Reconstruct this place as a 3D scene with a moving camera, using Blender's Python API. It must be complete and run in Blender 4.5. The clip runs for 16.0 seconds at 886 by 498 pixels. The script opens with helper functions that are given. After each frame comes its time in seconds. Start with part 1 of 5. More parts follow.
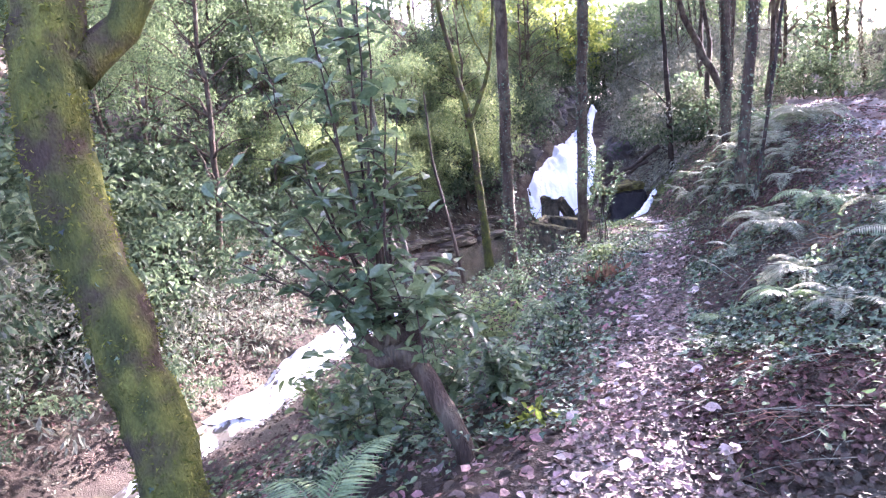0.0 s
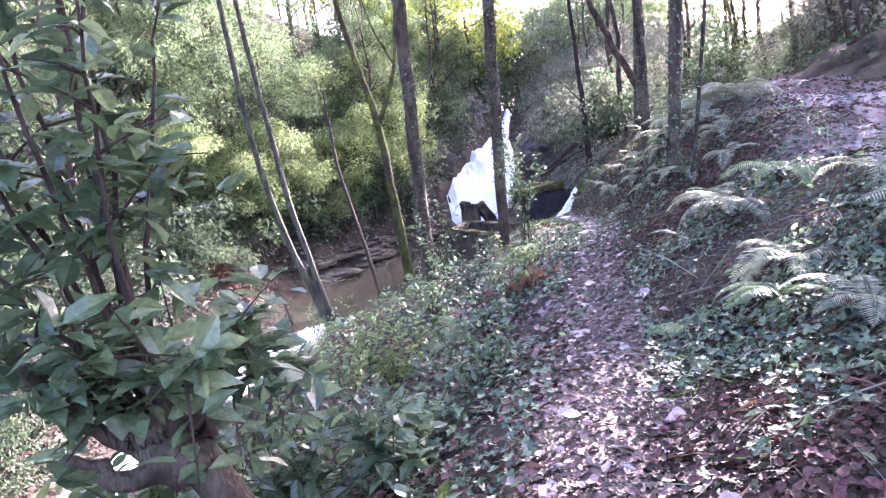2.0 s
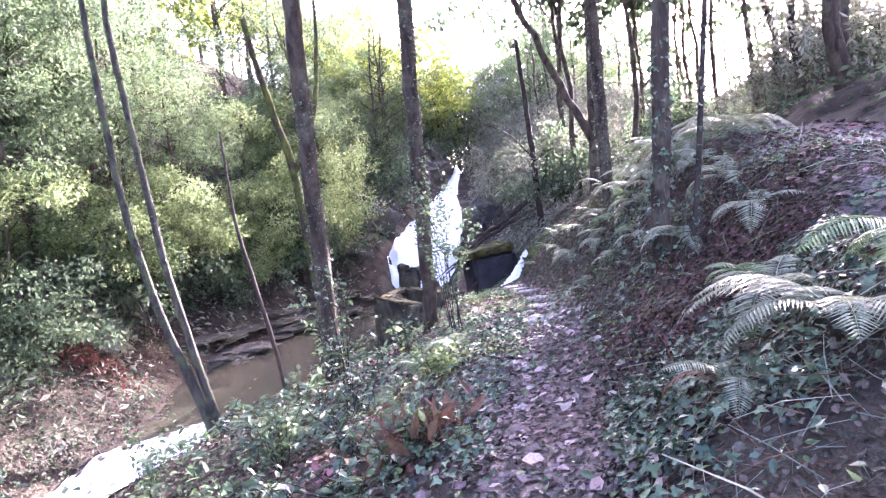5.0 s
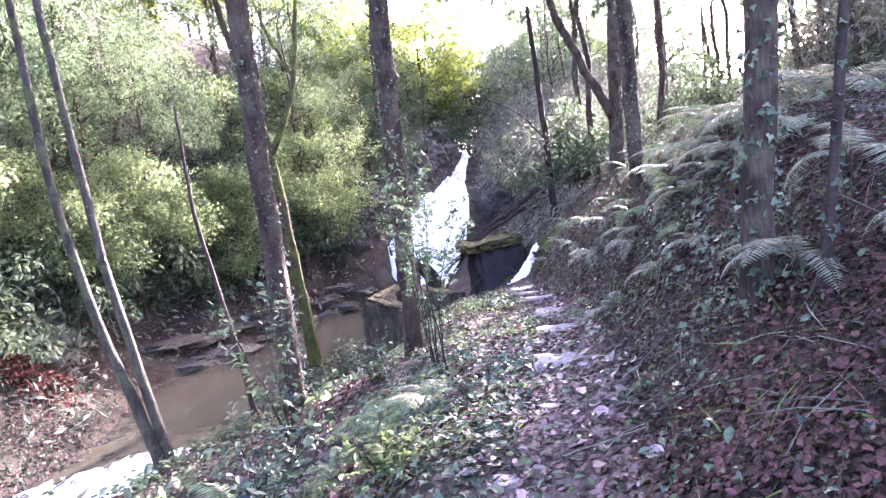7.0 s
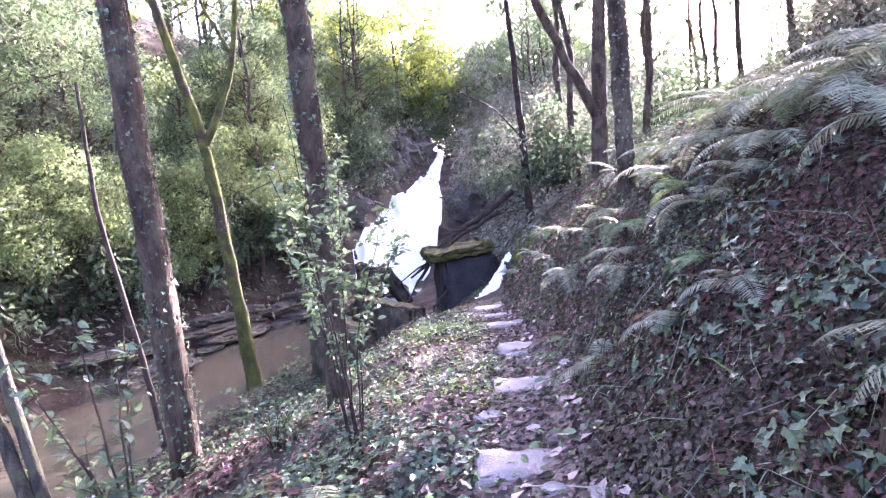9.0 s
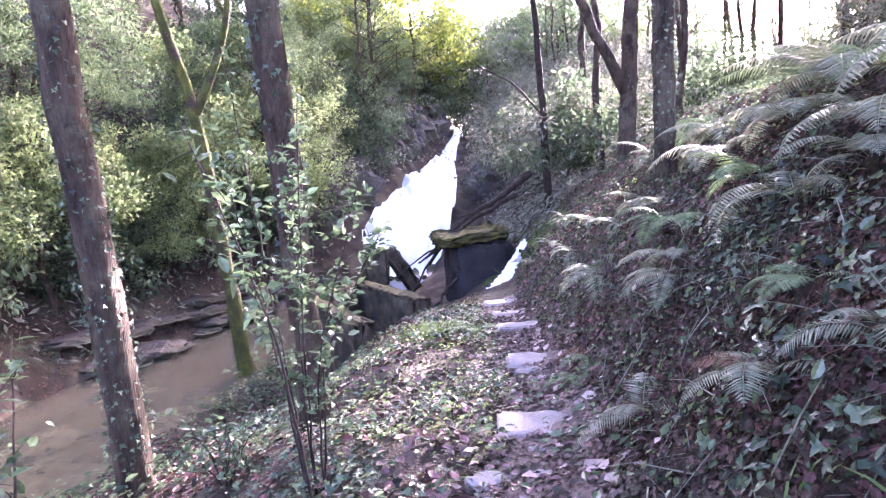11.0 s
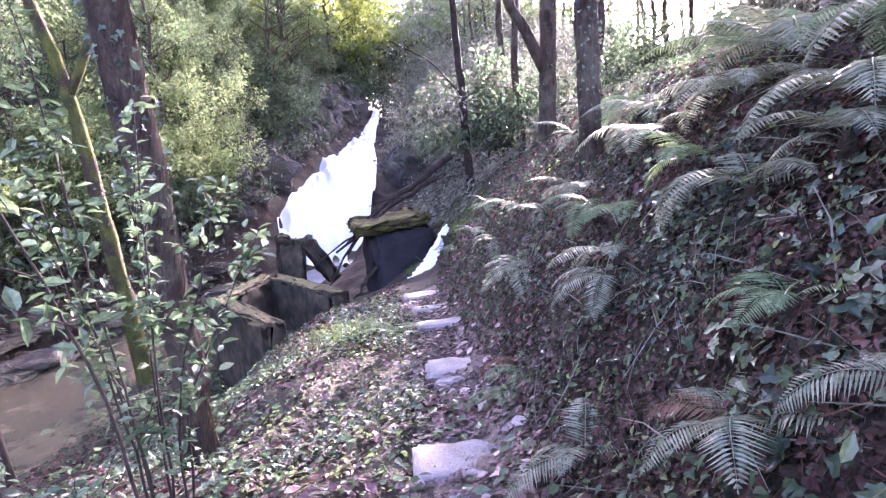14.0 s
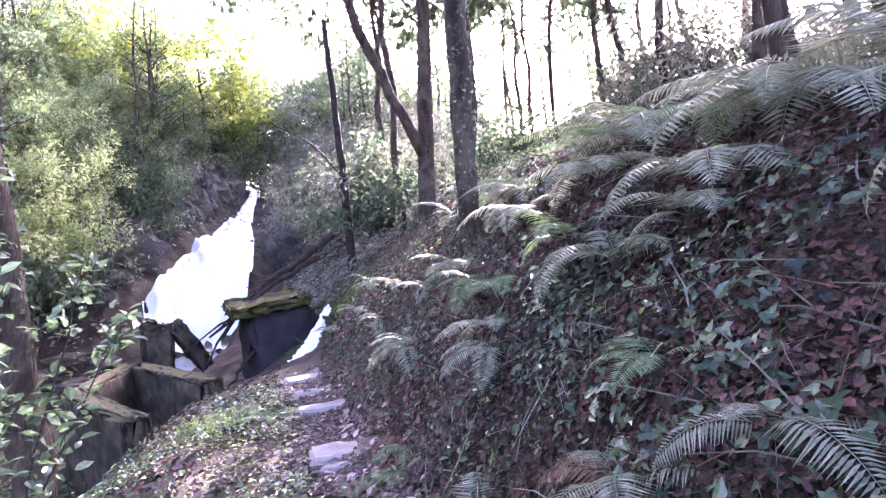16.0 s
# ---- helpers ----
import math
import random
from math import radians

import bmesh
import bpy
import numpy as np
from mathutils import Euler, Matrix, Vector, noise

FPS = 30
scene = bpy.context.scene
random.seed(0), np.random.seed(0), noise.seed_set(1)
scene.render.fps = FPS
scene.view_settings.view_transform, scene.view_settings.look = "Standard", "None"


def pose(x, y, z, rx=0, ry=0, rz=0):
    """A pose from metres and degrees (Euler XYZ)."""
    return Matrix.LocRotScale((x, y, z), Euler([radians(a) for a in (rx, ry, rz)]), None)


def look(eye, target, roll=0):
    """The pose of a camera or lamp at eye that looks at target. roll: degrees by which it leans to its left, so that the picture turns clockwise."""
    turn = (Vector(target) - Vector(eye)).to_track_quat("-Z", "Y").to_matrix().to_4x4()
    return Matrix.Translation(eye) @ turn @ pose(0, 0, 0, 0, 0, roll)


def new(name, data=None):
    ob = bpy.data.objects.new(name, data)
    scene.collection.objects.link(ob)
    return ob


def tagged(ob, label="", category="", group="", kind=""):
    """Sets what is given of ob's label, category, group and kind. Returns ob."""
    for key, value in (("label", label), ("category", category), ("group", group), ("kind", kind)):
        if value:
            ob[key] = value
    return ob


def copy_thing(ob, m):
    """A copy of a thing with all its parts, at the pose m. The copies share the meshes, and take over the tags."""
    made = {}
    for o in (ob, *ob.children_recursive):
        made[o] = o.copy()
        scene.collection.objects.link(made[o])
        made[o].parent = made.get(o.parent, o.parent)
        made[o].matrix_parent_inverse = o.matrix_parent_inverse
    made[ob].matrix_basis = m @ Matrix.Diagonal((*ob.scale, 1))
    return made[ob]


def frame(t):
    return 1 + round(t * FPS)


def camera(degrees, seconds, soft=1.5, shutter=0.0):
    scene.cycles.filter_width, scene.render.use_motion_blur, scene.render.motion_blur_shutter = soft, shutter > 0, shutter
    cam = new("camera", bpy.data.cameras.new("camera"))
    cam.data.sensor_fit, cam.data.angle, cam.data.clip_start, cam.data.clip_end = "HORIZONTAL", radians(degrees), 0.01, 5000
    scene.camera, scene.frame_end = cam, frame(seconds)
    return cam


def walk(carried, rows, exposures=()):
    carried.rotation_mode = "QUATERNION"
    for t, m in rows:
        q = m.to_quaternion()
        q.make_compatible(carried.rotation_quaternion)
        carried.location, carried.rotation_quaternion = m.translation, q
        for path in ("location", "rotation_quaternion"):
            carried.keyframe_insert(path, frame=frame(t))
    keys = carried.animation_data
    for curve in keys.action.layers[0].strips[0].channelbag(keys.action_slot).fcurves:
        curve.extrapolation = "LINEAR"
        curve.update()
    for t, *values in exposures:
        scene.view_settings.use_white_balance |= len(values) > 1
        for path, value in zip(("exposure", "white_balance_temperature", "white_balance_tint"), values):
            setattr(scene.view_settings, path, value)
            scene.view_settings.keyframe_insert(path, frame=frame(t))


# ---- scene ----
cam = camera(72.0, 16.0, 1.3)

PATH = [
    (0, (0.389, -0.631, 1.823), (0.393, 1.347, 1.53), -4.5),
    (0.5, (0.547, -0.223, 1.73), (0.626, 1.75, 1.415), -4.6),
    (1, (0.637, 0.13, 1.64), (0.821, 2.099, 1.346), -4.6),
    (1.5, (0.662, 0.519, 1.588), (0.903, 2.483, 1.298), -6.1),
    (2, (0.821, 0.989, 1.498), (1.066, 2.955, 1.222), -7.2),
    (2.5, (1.045, 1.603, 1.412), (1.393, 3.557, 1.162), -8.9),
    (3, (1.3, 2.166, 1.341), (1.626, 4.13, 1.144), -6.2),
    (3.5, (1.531, 2.626, 1.296), (1.899, 4.587, 1.154), -8.7),
    (6, (2.462, 5.119, 1.389), (2.895, 7.069, 1.294), -4.9),
    (6.5, (2.69, 5.684, 1.392), (3.095, 7.639, 1.28), -5.8),
    (7, (2.933, 6.19, 1.419), (3.299, 8.151, 1.274), -6.2),
    (7.5, (3.139, 6.731, 1.426), (3.594, 8.674, 1.307), -6.6),
    (8, (3.368, 7.177, 1.427), (3.741, 9.14, 1.341), -4.9),
    (8.5, (3.565, 7.633, 1.425), (4.038, 9.574, 1.331), -6.6),
    (9, (3.737, 7.967, 1.437), (4.171, 9.913, 1.287), -4.8),
    (11.5, (4.271, 9.324, 1.452), (4.642, 11.278, 1.24), -3.5),
    (12, (4.397, 9.544, 1.469), (4.766, 11.5, 1.282), -5.1),
    (12.5, (4.415, 9.673, 1.475), (4.9, 11.606, 1.307), -4.6),
    (13, (4.442, 9.69, 1.479), (4.9, 11.627, 1.288), -3.4),
    (13.5, (4.443, 9.734, 1.479), (5.0, 11.635, 1.206), -3.7),
    (14, (4.44, 9.747, 1.479), (5.047, 11.631, 1.193), -4.3),
    (14.5, (4.428, 9.753, 1.476), (5.115, 11.614, 1.213), -4.0),
    (15, (4.405, 9.743, 1.468), (5.189, 11.576, 1.298), -2.9),
    (15.5, (4.405, 9.747, 1.464), (5.287, 11.538, 1.356), -2.8),
    (16, (4.398, 9.729, 1.462), (5.383, 11.469, 1.407), -4.3),
]
walk(cam, [(t, look(eye, target, roll)) for t, eye, target, roll in PATH], [(0.0, 4.45, 5920, 43), (7.0, 4.72, 5930, 48), (11.0, 4.8, 5930, 51), (16.0, 4.72, 5880, 53)])

# ---- light: hazy low sun ahead and to the right, sky through the canopy ----
SUN_AZ, SUN_EL = 42.0, 19.8          # degrees right of +y, degrees up
world = bpy.data.worlds.new("sky")
scene.world = world
world.use_nodes = True
wn = world.node_tree.nodes
sky = wn.new("ShaderNodeTexSky")
sky.sky_type = "NISHITA"
sky.sun_disc = False
sky.sun_elevation = radians(SUN_EL)
sky.sun_rotation = radians(SUN_AZ)
sky.air_density, sky.dust_density, sky.ozone_density = 0.55, 4.0, 0.4
wn["Background"].inputs["Strength"].default_value = 0.15
world.node_tree.links.new(sky.outputs["Color"], wn["Background"].inputs["Color"])
sun_data = bpy.data.lights.new("sun", "SUN")
sun_data.energy, sun_data.angle, sun_data.color = 4.2, radians(1.0), (1.0, 0.96, 0.89)
sun = new("sun", sun_data)
sd = Vector((math.sin(radians(SUN_AZ)) * math.cos(radians(SUN_EL)), math.cos(radians(SUN_AZ)) * math.cos(radians(SUN_EL)), math.sin(radians(SUN_EL))))
sun.matrix_world = look(sd * 60, (0, 0, 0))


# ---- materials ----
def mat(name, ca, cb, scale=6.0, rough=0.8, bump=0.3, fine=40.0, spec=0.3, cc=None, island=0.0, translucent=0.0, metal=0.0, stretch=(1, 1, 1), bump_dist=0.02, cover=None):
    """Two-scale procedural surface: ca to cb by a broad noise, cc by a second stain noise, grain and bump."""
    m = bpy.data.materials.new(name)
    m.use_nodes = True
    nt = m.node_tree
    n, l = nt.nodes, nt.links
    bsdf = n["Principled BSDF"]
    tc = n.new("ShaderNodeTexCoord")
    mp = n.new("ShaderNodeMapping")
    mp.inputs["Scale"].default_value = stretch
    l.new(tc.outputs["Object"], mp.inputs["Vector"])
    broad = n.new("ShaderNodeTexNoise")
    broad.inputs["Scale"].default_value, broad.inputs["Detail"].default_value = scale, 6
    l.new(mp.outputs["Vector"], broad.inputs["Vector"])
    grain = n.new("ShaderNodeTexNoise")
    grain.inputs["Scale"].default_value, grain.inputs["Detail"].default_value = fine, 4
    l.new(mp.outputs["Vector"], grain.inputs["Vector"])
    ramp = n.new("ShaderNodeValToRGB")
    ramp.color_ramp.elements[0].color, ramp.color_ramp.elements[1].color = (*ca, 1), (*cb, 1)
    ramp.color_ramp.elements[0].position, ramp.color_ramp.elements[1].position = 0.35, 0.65
    l.new(broad.outputs["Fac"], ramp.inputs["Fac"])
    col = ramp.outputs["Color"]
    if cc:
        stain = n.new("ShaderNodeTexNoise")
        stain.inputs["Scale"].default_value, stain.inputs["Detail"].default_value = scale * 0.37, 5
        l.new(tc.outputs["Object"], stain.inputs["Vector"])
        sr = n.new("ShaderNodeValToRGB")
        sr.color_ramp.elements[0].position, sr.color_ramp.elements[1].position = 0.48, 0.62
        l.new(stain.outputs["Fac"], sr.inputs["Fac"])
        mx = n.new("ShaderNodeMixRGB")
        mx.inputs["Color2"].default_value = (*cc, 1)
        l.new(sr.outputs["Color"], mx.inputs["Fac"])
        l.new(col, mx.inputs["Color1"])
        col = mx.outputs["Color"]
    gm = n.new("ShaderNodeMixRGB")
    gm.blend_type = "OVERLAY"
    gm.inputs["Fac"].default_value = 0.6
    l.new(col, gm.inputs["Color1"])
    l.new(grain.outputs["Fac"], gm.inputs["Color2"])
    col = gm.outputs["Color"]
    if island:
        geo = n.new("ShaderNodeNewGeometry")
        hsv = n.new("ShaderNodeHueSaturation")
        ma = n.new("ShaderNodeMapRange")
        ma.inputs["To Min"].default_value, ma.inputs["To Max"].default_value = 1 - island, 1 + island
        l.new(geo.outputs["Random Per Island"], ma.inputs["Value"])
        l.new(ma.outputs["Result"], hsv.inputs["Value"])
        mh = n.new("ShaderNodeMapRange")
        mh.inputs["To Min"].default_value, mh.inputs["To Max"].default_value = 0.5 + 0.06 * island, 0.5 - 0.06 * island
        l.new(geo.outputs["Random Per Island"], mh.inputs["Value"])
        l.new(mh.outputs["Result"], hsv.inputs["Hue"])
        l.new(col, hsv.inputs["Color"])
        col = hsv.outputs["Color"]
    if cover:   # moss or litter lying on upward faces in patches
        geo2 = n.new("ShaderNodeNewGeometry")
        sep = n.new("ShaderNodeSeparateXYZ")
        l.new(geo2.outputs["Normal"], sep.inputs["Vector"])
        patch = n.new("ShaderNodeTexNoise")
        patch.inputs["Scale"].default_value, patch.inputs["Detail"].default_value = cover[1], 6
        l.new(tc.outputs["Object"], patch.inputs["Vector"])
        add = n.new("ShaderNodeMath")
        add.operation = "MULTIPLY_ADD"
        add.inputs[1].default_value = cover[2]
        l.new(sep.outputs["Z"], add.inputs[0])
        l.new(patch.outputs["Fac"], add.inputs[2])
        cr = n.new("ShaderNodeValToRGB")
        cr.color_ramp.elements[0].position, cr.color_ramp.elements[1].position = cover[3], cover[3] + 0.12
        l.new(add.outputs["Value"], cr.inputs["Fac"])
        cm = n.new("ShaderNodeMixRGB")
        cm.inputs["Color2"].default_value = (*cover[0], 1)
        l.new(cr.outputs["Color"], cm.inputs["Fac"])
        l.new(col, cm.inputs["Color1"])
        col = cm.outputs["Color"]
    l.new(col, bsdf.inputs["Base Color"])
    bsdf.inputs["Roughness"].default_value = rough
    bsdf.inputs["Specular IOR Level"].default_value = spec
    bsdf.inputs["Metallic"].default_value = metal
    if bump:
        bp = n.new("ShaderNodeBump")
        bp.inputs["Strength"].default_value, bp.inputs["Distance"].default_value = bump, bump_dist
        sm = n.new("ShaderNodeMath")
        sm.operation = "ADD"
        l.new(broad.outputs["Fac"], sm.inputs[0])
        l.new(grain.outputs["Fac"], sm.inputs[1])
        l.new(sm.outputs["Value"], bp.inputs["Height"])
        l.new(bp.outputs["Normal"], bsdf.inputs["Normal"])
    if translucent:
        tr = n.new("ShaderNodeBsdfTranslucent")
        l.new(col, tr.inputs["Color"])
        ms = n.new("ShaderNodeMixShader")
        ms.inputs["Fac"].default_value = translucent
        l.new(bsdf.outputs["BSDF"], ms.inputs[1])
        l.new(tr.outputs["BSDF"], ms.inputs[2])
        l.new(ms.outputs["Shader"], n["Material Output"].inputs["Surface"])
    return m


M_SOIL = mat("soil", (0.026, 0.02, 0.014), (0.062, 0.047, 0.034), 2.2, 0.9, 0.8, 55, 0.2, cc=(0.10, 0.085, 0.055), bump_dist=0.04)
M_BARK = mat("bark", (0.03, 0.021, 0.014), (0.085, 0.062, 0.042), 9, 0.9, 1.0, 60, 0.2, cc=(0.10, 0.085, 0.055), stretch=(1, 1, 0.16), bump_dist=0.04)
M_GREYBARK = mat("grey_bark", (0.03, 0.028, 0.02), (0.08, 0.073, 0.053), 9, 0.9, 1.0, 60, 0.2, cc=(0.075, 0.085, 0.04), stretch=(1, 1, 0.3), bump_dist=0.03)
M_MOSSBARK = mat("mossy_bark", (0.045, 0.055, 0.02), (0.12, 0.13, 0.032), 6, 0.95, 1.0, 70, 0.1, cc=(0.06, 0.045, 0.032), stretch=(1, 1, 0.5), bump_dist=0.03)
M_FOAM = mat("foam", (0.86, 0.88, 0.90), (0.93, 0.94, 0.95), 1.5, 0.6, 0.5, 9, 0.3, stretch=(1, 1, 0.3), bump_dist=0.07)
M_ROCK = mat("rock", (0.03, 0.026, 0.024), (0.095, 0.08, 0.068), 1.4, 0.75, 1.0, 18, 0.4, cc=(0.075, 0.07, 0.04), bump_dist=0.08)
M_CLAY = mat("clay", (0.26, 0.21, 0.17), (0.36, 0.30, 0.25), 0.8, 0.9, 0.6, 14, 0.2, cc=(0.16, 0.13, 0.09), bump_dist=0.06)


# ---- building helpers ----
def mesh_of(name, verts, faces, material=None, smooth=True):
    me = bpy.data.meshes.new(name)
    me.from_pydata([tuple(v) for v in verts], [], [tuple(f) for f in faces])
    me.update()
    if material:
        me.materials.append(material)
    if smooth:
        me.polygons.foreach_set("use_smooth", [True] * len(me.polygons))
    return me


def fast_mesh(name, verts, faces, material, smooth=False):
    """verts (n,3) and faces (m,k) as arrays, all faces with k corners."""
    me = bpy.data.meshes.new(name)
    verts, faces = np.asarray(verts, np.float32), np.asarray(faces, np.int32)
    k = faces.shape[1]
    me.vertices.add(len(verts))
    me.vertices.foreach_set("co", verts.ravel())
    me.loops.add(faces.size)
    me.loops.foreach_set("vertex_index", faces.ravel())
    me.polygons.add(len(faces))
    me.polygons.foreach_set("loop_start", np.arange(len(faces), dtype=np.int32) * k)
    me.polygons.foreach_set("use_smooth", np.full(len(faces), smooth))
    me.update(calc_edges=True)
    me.validate()
    me.materials.append(material)
    return me


def part(name, me, parent=None, label=""):
    ob = new(name, me)
    if parent:
        ob.parent = parent
    if label:
        ob["label"] = label
    return ob


def thing(name, place, label, category, group="", kind="", rz=0.0):
    ob = new(name)
    ob.matrix_basis = pose(*place, 0, 0, rz)
    return tagged(ob, label, category, group, kind)


def tube(points, radii, sides=10, rng=None, lump=0.0, cap=True):
    """Verts and faces of a tapered, lumpy tube along points."""
    pts = [Vector(p) for p in points]
    verts, faces = [], []
    side = Vector((1, 0.3, 0))
    for i, p in enumerate(pts):
        d = (pts[min(i + 1, len(pts) - 1)] - pts[max(i - 1, 0)]).normalized()
        a = (side - d * side.dot(d)).normalized()
        b = d.cross(a)
        side = a
        for k in range(sides):
            w = 2 * math.pi * k / sides
            r = radii[i] * (1 + (lump * (rng.random() - 0.5) if rng else 0))
            verts.append(p + (a * math.cos(w) + b * math.sin(w)) * r)
    for i in range(len(pts) - 1):
        for k in range(sides):
            k2 = (k + 1) % sides
            faces.append((i * sides + k, i * sides + k2, (i + 1) * sides + k2, (i + 1) * sides + k))
    if cap:
        faces.append(tuple(range(sides))[::-1])
        faces.append(tuple((len(pts) - 1) * sides + k for k in range(sides)))
    return verts, faces


def join(pieces):
    verts, faces = [], []
    for v, f in pieces:
        o = len(verts)
        verts += list(v)
        faces += [tuple(i + o for i in q) for q in f]
    return verts, faces


def bend(points, n, rng=None, wob=0.0):
    """n points along a smooth line through the given ones, with a little wander."""
    p = np.array(points, float)
    s = np.r_[0, np.cumsum(np.linalg.norm(np.diff(p, axis=0), axis=1))]
    q = np.linspace(0, s[-1], n)
    out = np.stack([np.interp(q, s, p[:, k]) for k in range(3)], 1)
    for _ in range(2):
        out[1:-1] = (out[:-2] + 2 * out[1:-1] + out[2:]) / 4
    if rng is not None and wob:
        j = rng.normal(0, wob, out.shape)
        j[0] = 0
        out += j
    return out


# ---- the lie of the land: lines that run along the valley, as (y, x, z) ----
def line(*rows):
    a = np.array(rows, float)
    return a[:, 0], a[:, 1], a[:, 2]


FAR_EDGE = line((-30, -15, -4.4), (-8, -12, -4.0), (0, -9.3, -3.8), (8, -6.4, -3.5), (13, -4.3, -3.15), (14.5, -3.75, -2.98), (16, -3.3, -2.9), (18, -2.5, -2.8), (19.2, -2.05, -2.62), (20.8, -2.0, -2.5), (22, -2.2, -2.5),
                (25, -0.9, -2.5), (28, 0.5, -2.5), (32, 3.2, -2.5), (34.0, 5.5, -2.2), (34.5, 5.7, -1.3), (35.8, 5.75, -0.4), (38, 6.75, 0.5), (41, 8.5, 1.7), (45, 10.9, 2.8), (49, 13.0, 4.55), (55, 14.5, 4.9), (80, 20, 6), (140, 30, 8))
NEAR_EDGE = line((-30, -11.5, -4.4), (-8, -9.0, -4.0), (0, -7.9, -3.8), (8, -5.1, -3.5), (12.7, -2.95, -3.15), (14.7, -2.3, -2.98), (16.2, -1.65, -2.9), (17.1, -1.0, -2.83), (17.6, -0.3, -2.72), (18.2, 0.3, -2.58), (19, 0.8, -2.5), (20.3, 1.5, -2.5), (22.5, 2.3, -2.5),
                 (25, 2.9, -2.5), (28, 5.0, -2.5), (32, 8.0, -2.5), (34.3, 8.8, -2.4), (36, 9.75, -0.5), (38, 10.5, 0.7), (41, 11.3, 1.7), (45, 12.05, 2.75), (49, 13.6, 4.5), (55, 16, 4.9), (80, 22, 6), (140, 33, 8))
SLOPE = line((-30, -5, -1.2), (0, -2.2, -1.1), (3, -1.0, -0.35), (5, -0.4, -0.8), (8, 1.0, -0.8), (12, 2.9, -0.6), (16, 3.1, -1.25), (18, 3.7, -1.75), (19.2, 4.0, -2.0), (20.5, 3.9, -2.3), (22, 3.7, -2.4), (25, 5.0, -2.3), (30, 7.0, -1.9), (36, 10.2, -1.3),
             (42, 12.6, 2.0), (50, 15.5, 5.2), (80, 24, 7), (140, 36, 9))
TERRACE = line((-30, -7, 0.3), (0, -0.9, 0.1), (3, 0.6, 0.0), (5, 1.3, -0.2), (8, 2.4, -0.25), (12, 4.0, -0.2), (16, 4.9, -0.5), (18, 5.1, -0.7), (19.3, 5.25, -0.88), (20.6, 6.0, -0.92), (22, 6.8, -1.15), (25, 7.6, -1.7), (30, 9.2, -1.2),
               (36, 11.0, 0.0), (42, 13.4, 2.6), (50, 16.5, 5.5), (80, 25, 7.2), (140, 37, 9.5))
PATH_L = line((-30, -9, 0.9), (-8, -2.6, 0.5), (0, 0.0, 0.26), (2.2, 0.82, 0.1), (3.5, 1.4, 0.03), (4.9, 2.02, 0.0), (6, 2.5, 0.03), (8, 3.22, 0.03), (9.5, 3.88, 0.03), (11.2, 4.6, 0.0), (12.9, 5.28, -0.2),
              (15, 5.85, -0.42), (17, 6.2, -0.5), (19, 6.6, -0.68), (22, 7.4, -0.95), (26, 8.6, -1.1), (32, 11.0, -0.3), (42, 14.2, 3.2), (52, 17.5, 5.8), (80, 26, 7.5), (140, 38, 10))
PATH_R = line((-30, -6, 0.9), (-8, -0.2, 0.5), (0, 1.2, 0.26), (2.2, 1.66, 0.12), (3.5, 2.04, 0.05), (4.9, 2.62, 0.02), (6, 3.08, 0.05), (8, 3.9, 0.05), (9.5, 4.52, 0.05), (11.2, 5.25, 0.02), (12.9, 5.9, -0.19),
              (15, 6.45, -0.41), (17, 6.85, -0.5), (19, 7.3, -0.66), (22, 8.3, -0.8), (26, 9.8, -0.6), (32, 12.6, 0.4), (42, 15.8, 3.8), (52, 19, 6.0), (80, 28, 8), (140, 40, 10))
BANK = line((-30, -4.5, 1.6), (0, 3.1, 0.75), (2.2, 3.2, 0.5), (4.9, 3.5, 0.42), (6, 3.8, 0.5), (8, 4.65, 0.46), (9.5, 5.32, 0.62), (11.2, 5.9, 0.7), (12.9, 6.5, 0.6), (15, 7.1, 0.45), (19, 8.1, 0.3),
            (26, 11.2, 0.7), (32, 14, 1.6), (42, 18, 4.4), (52, 22, 6.5), (80, 30, 8.5), (140, 44, 11))
BANK_TOP = line((-30, -2.5, 2.2), (0, 4.0, 0.95), (4, 4.5, 0.98), (7, 5.4, 1.16), (9.5, 6.4, 1.68), (12, 7.4, 2.02), (16, 9.2, 2.2), (20, 11.2, 2.4), (26, 15, 2.9), (34, 21, 3.6), (46, 29, 5.5), (60, 37, 7), (140, 60, 12))
TRACK_R = line((-30, 0.5, 2.3), (0, 7.2, 0.95), (4, 7.8, 0.98), (7, 8.9, 1.18), (9.5, 9.9, 1.66), (12, 11.0, 2.02), (16, 12.2, 2.35), (20, 14.4, 2.55), (26, 18.2, 3.0), (34, 24.5, 3.7), (46, 33, 5.6), (60, 41, 7.2), (140, 66, 12))


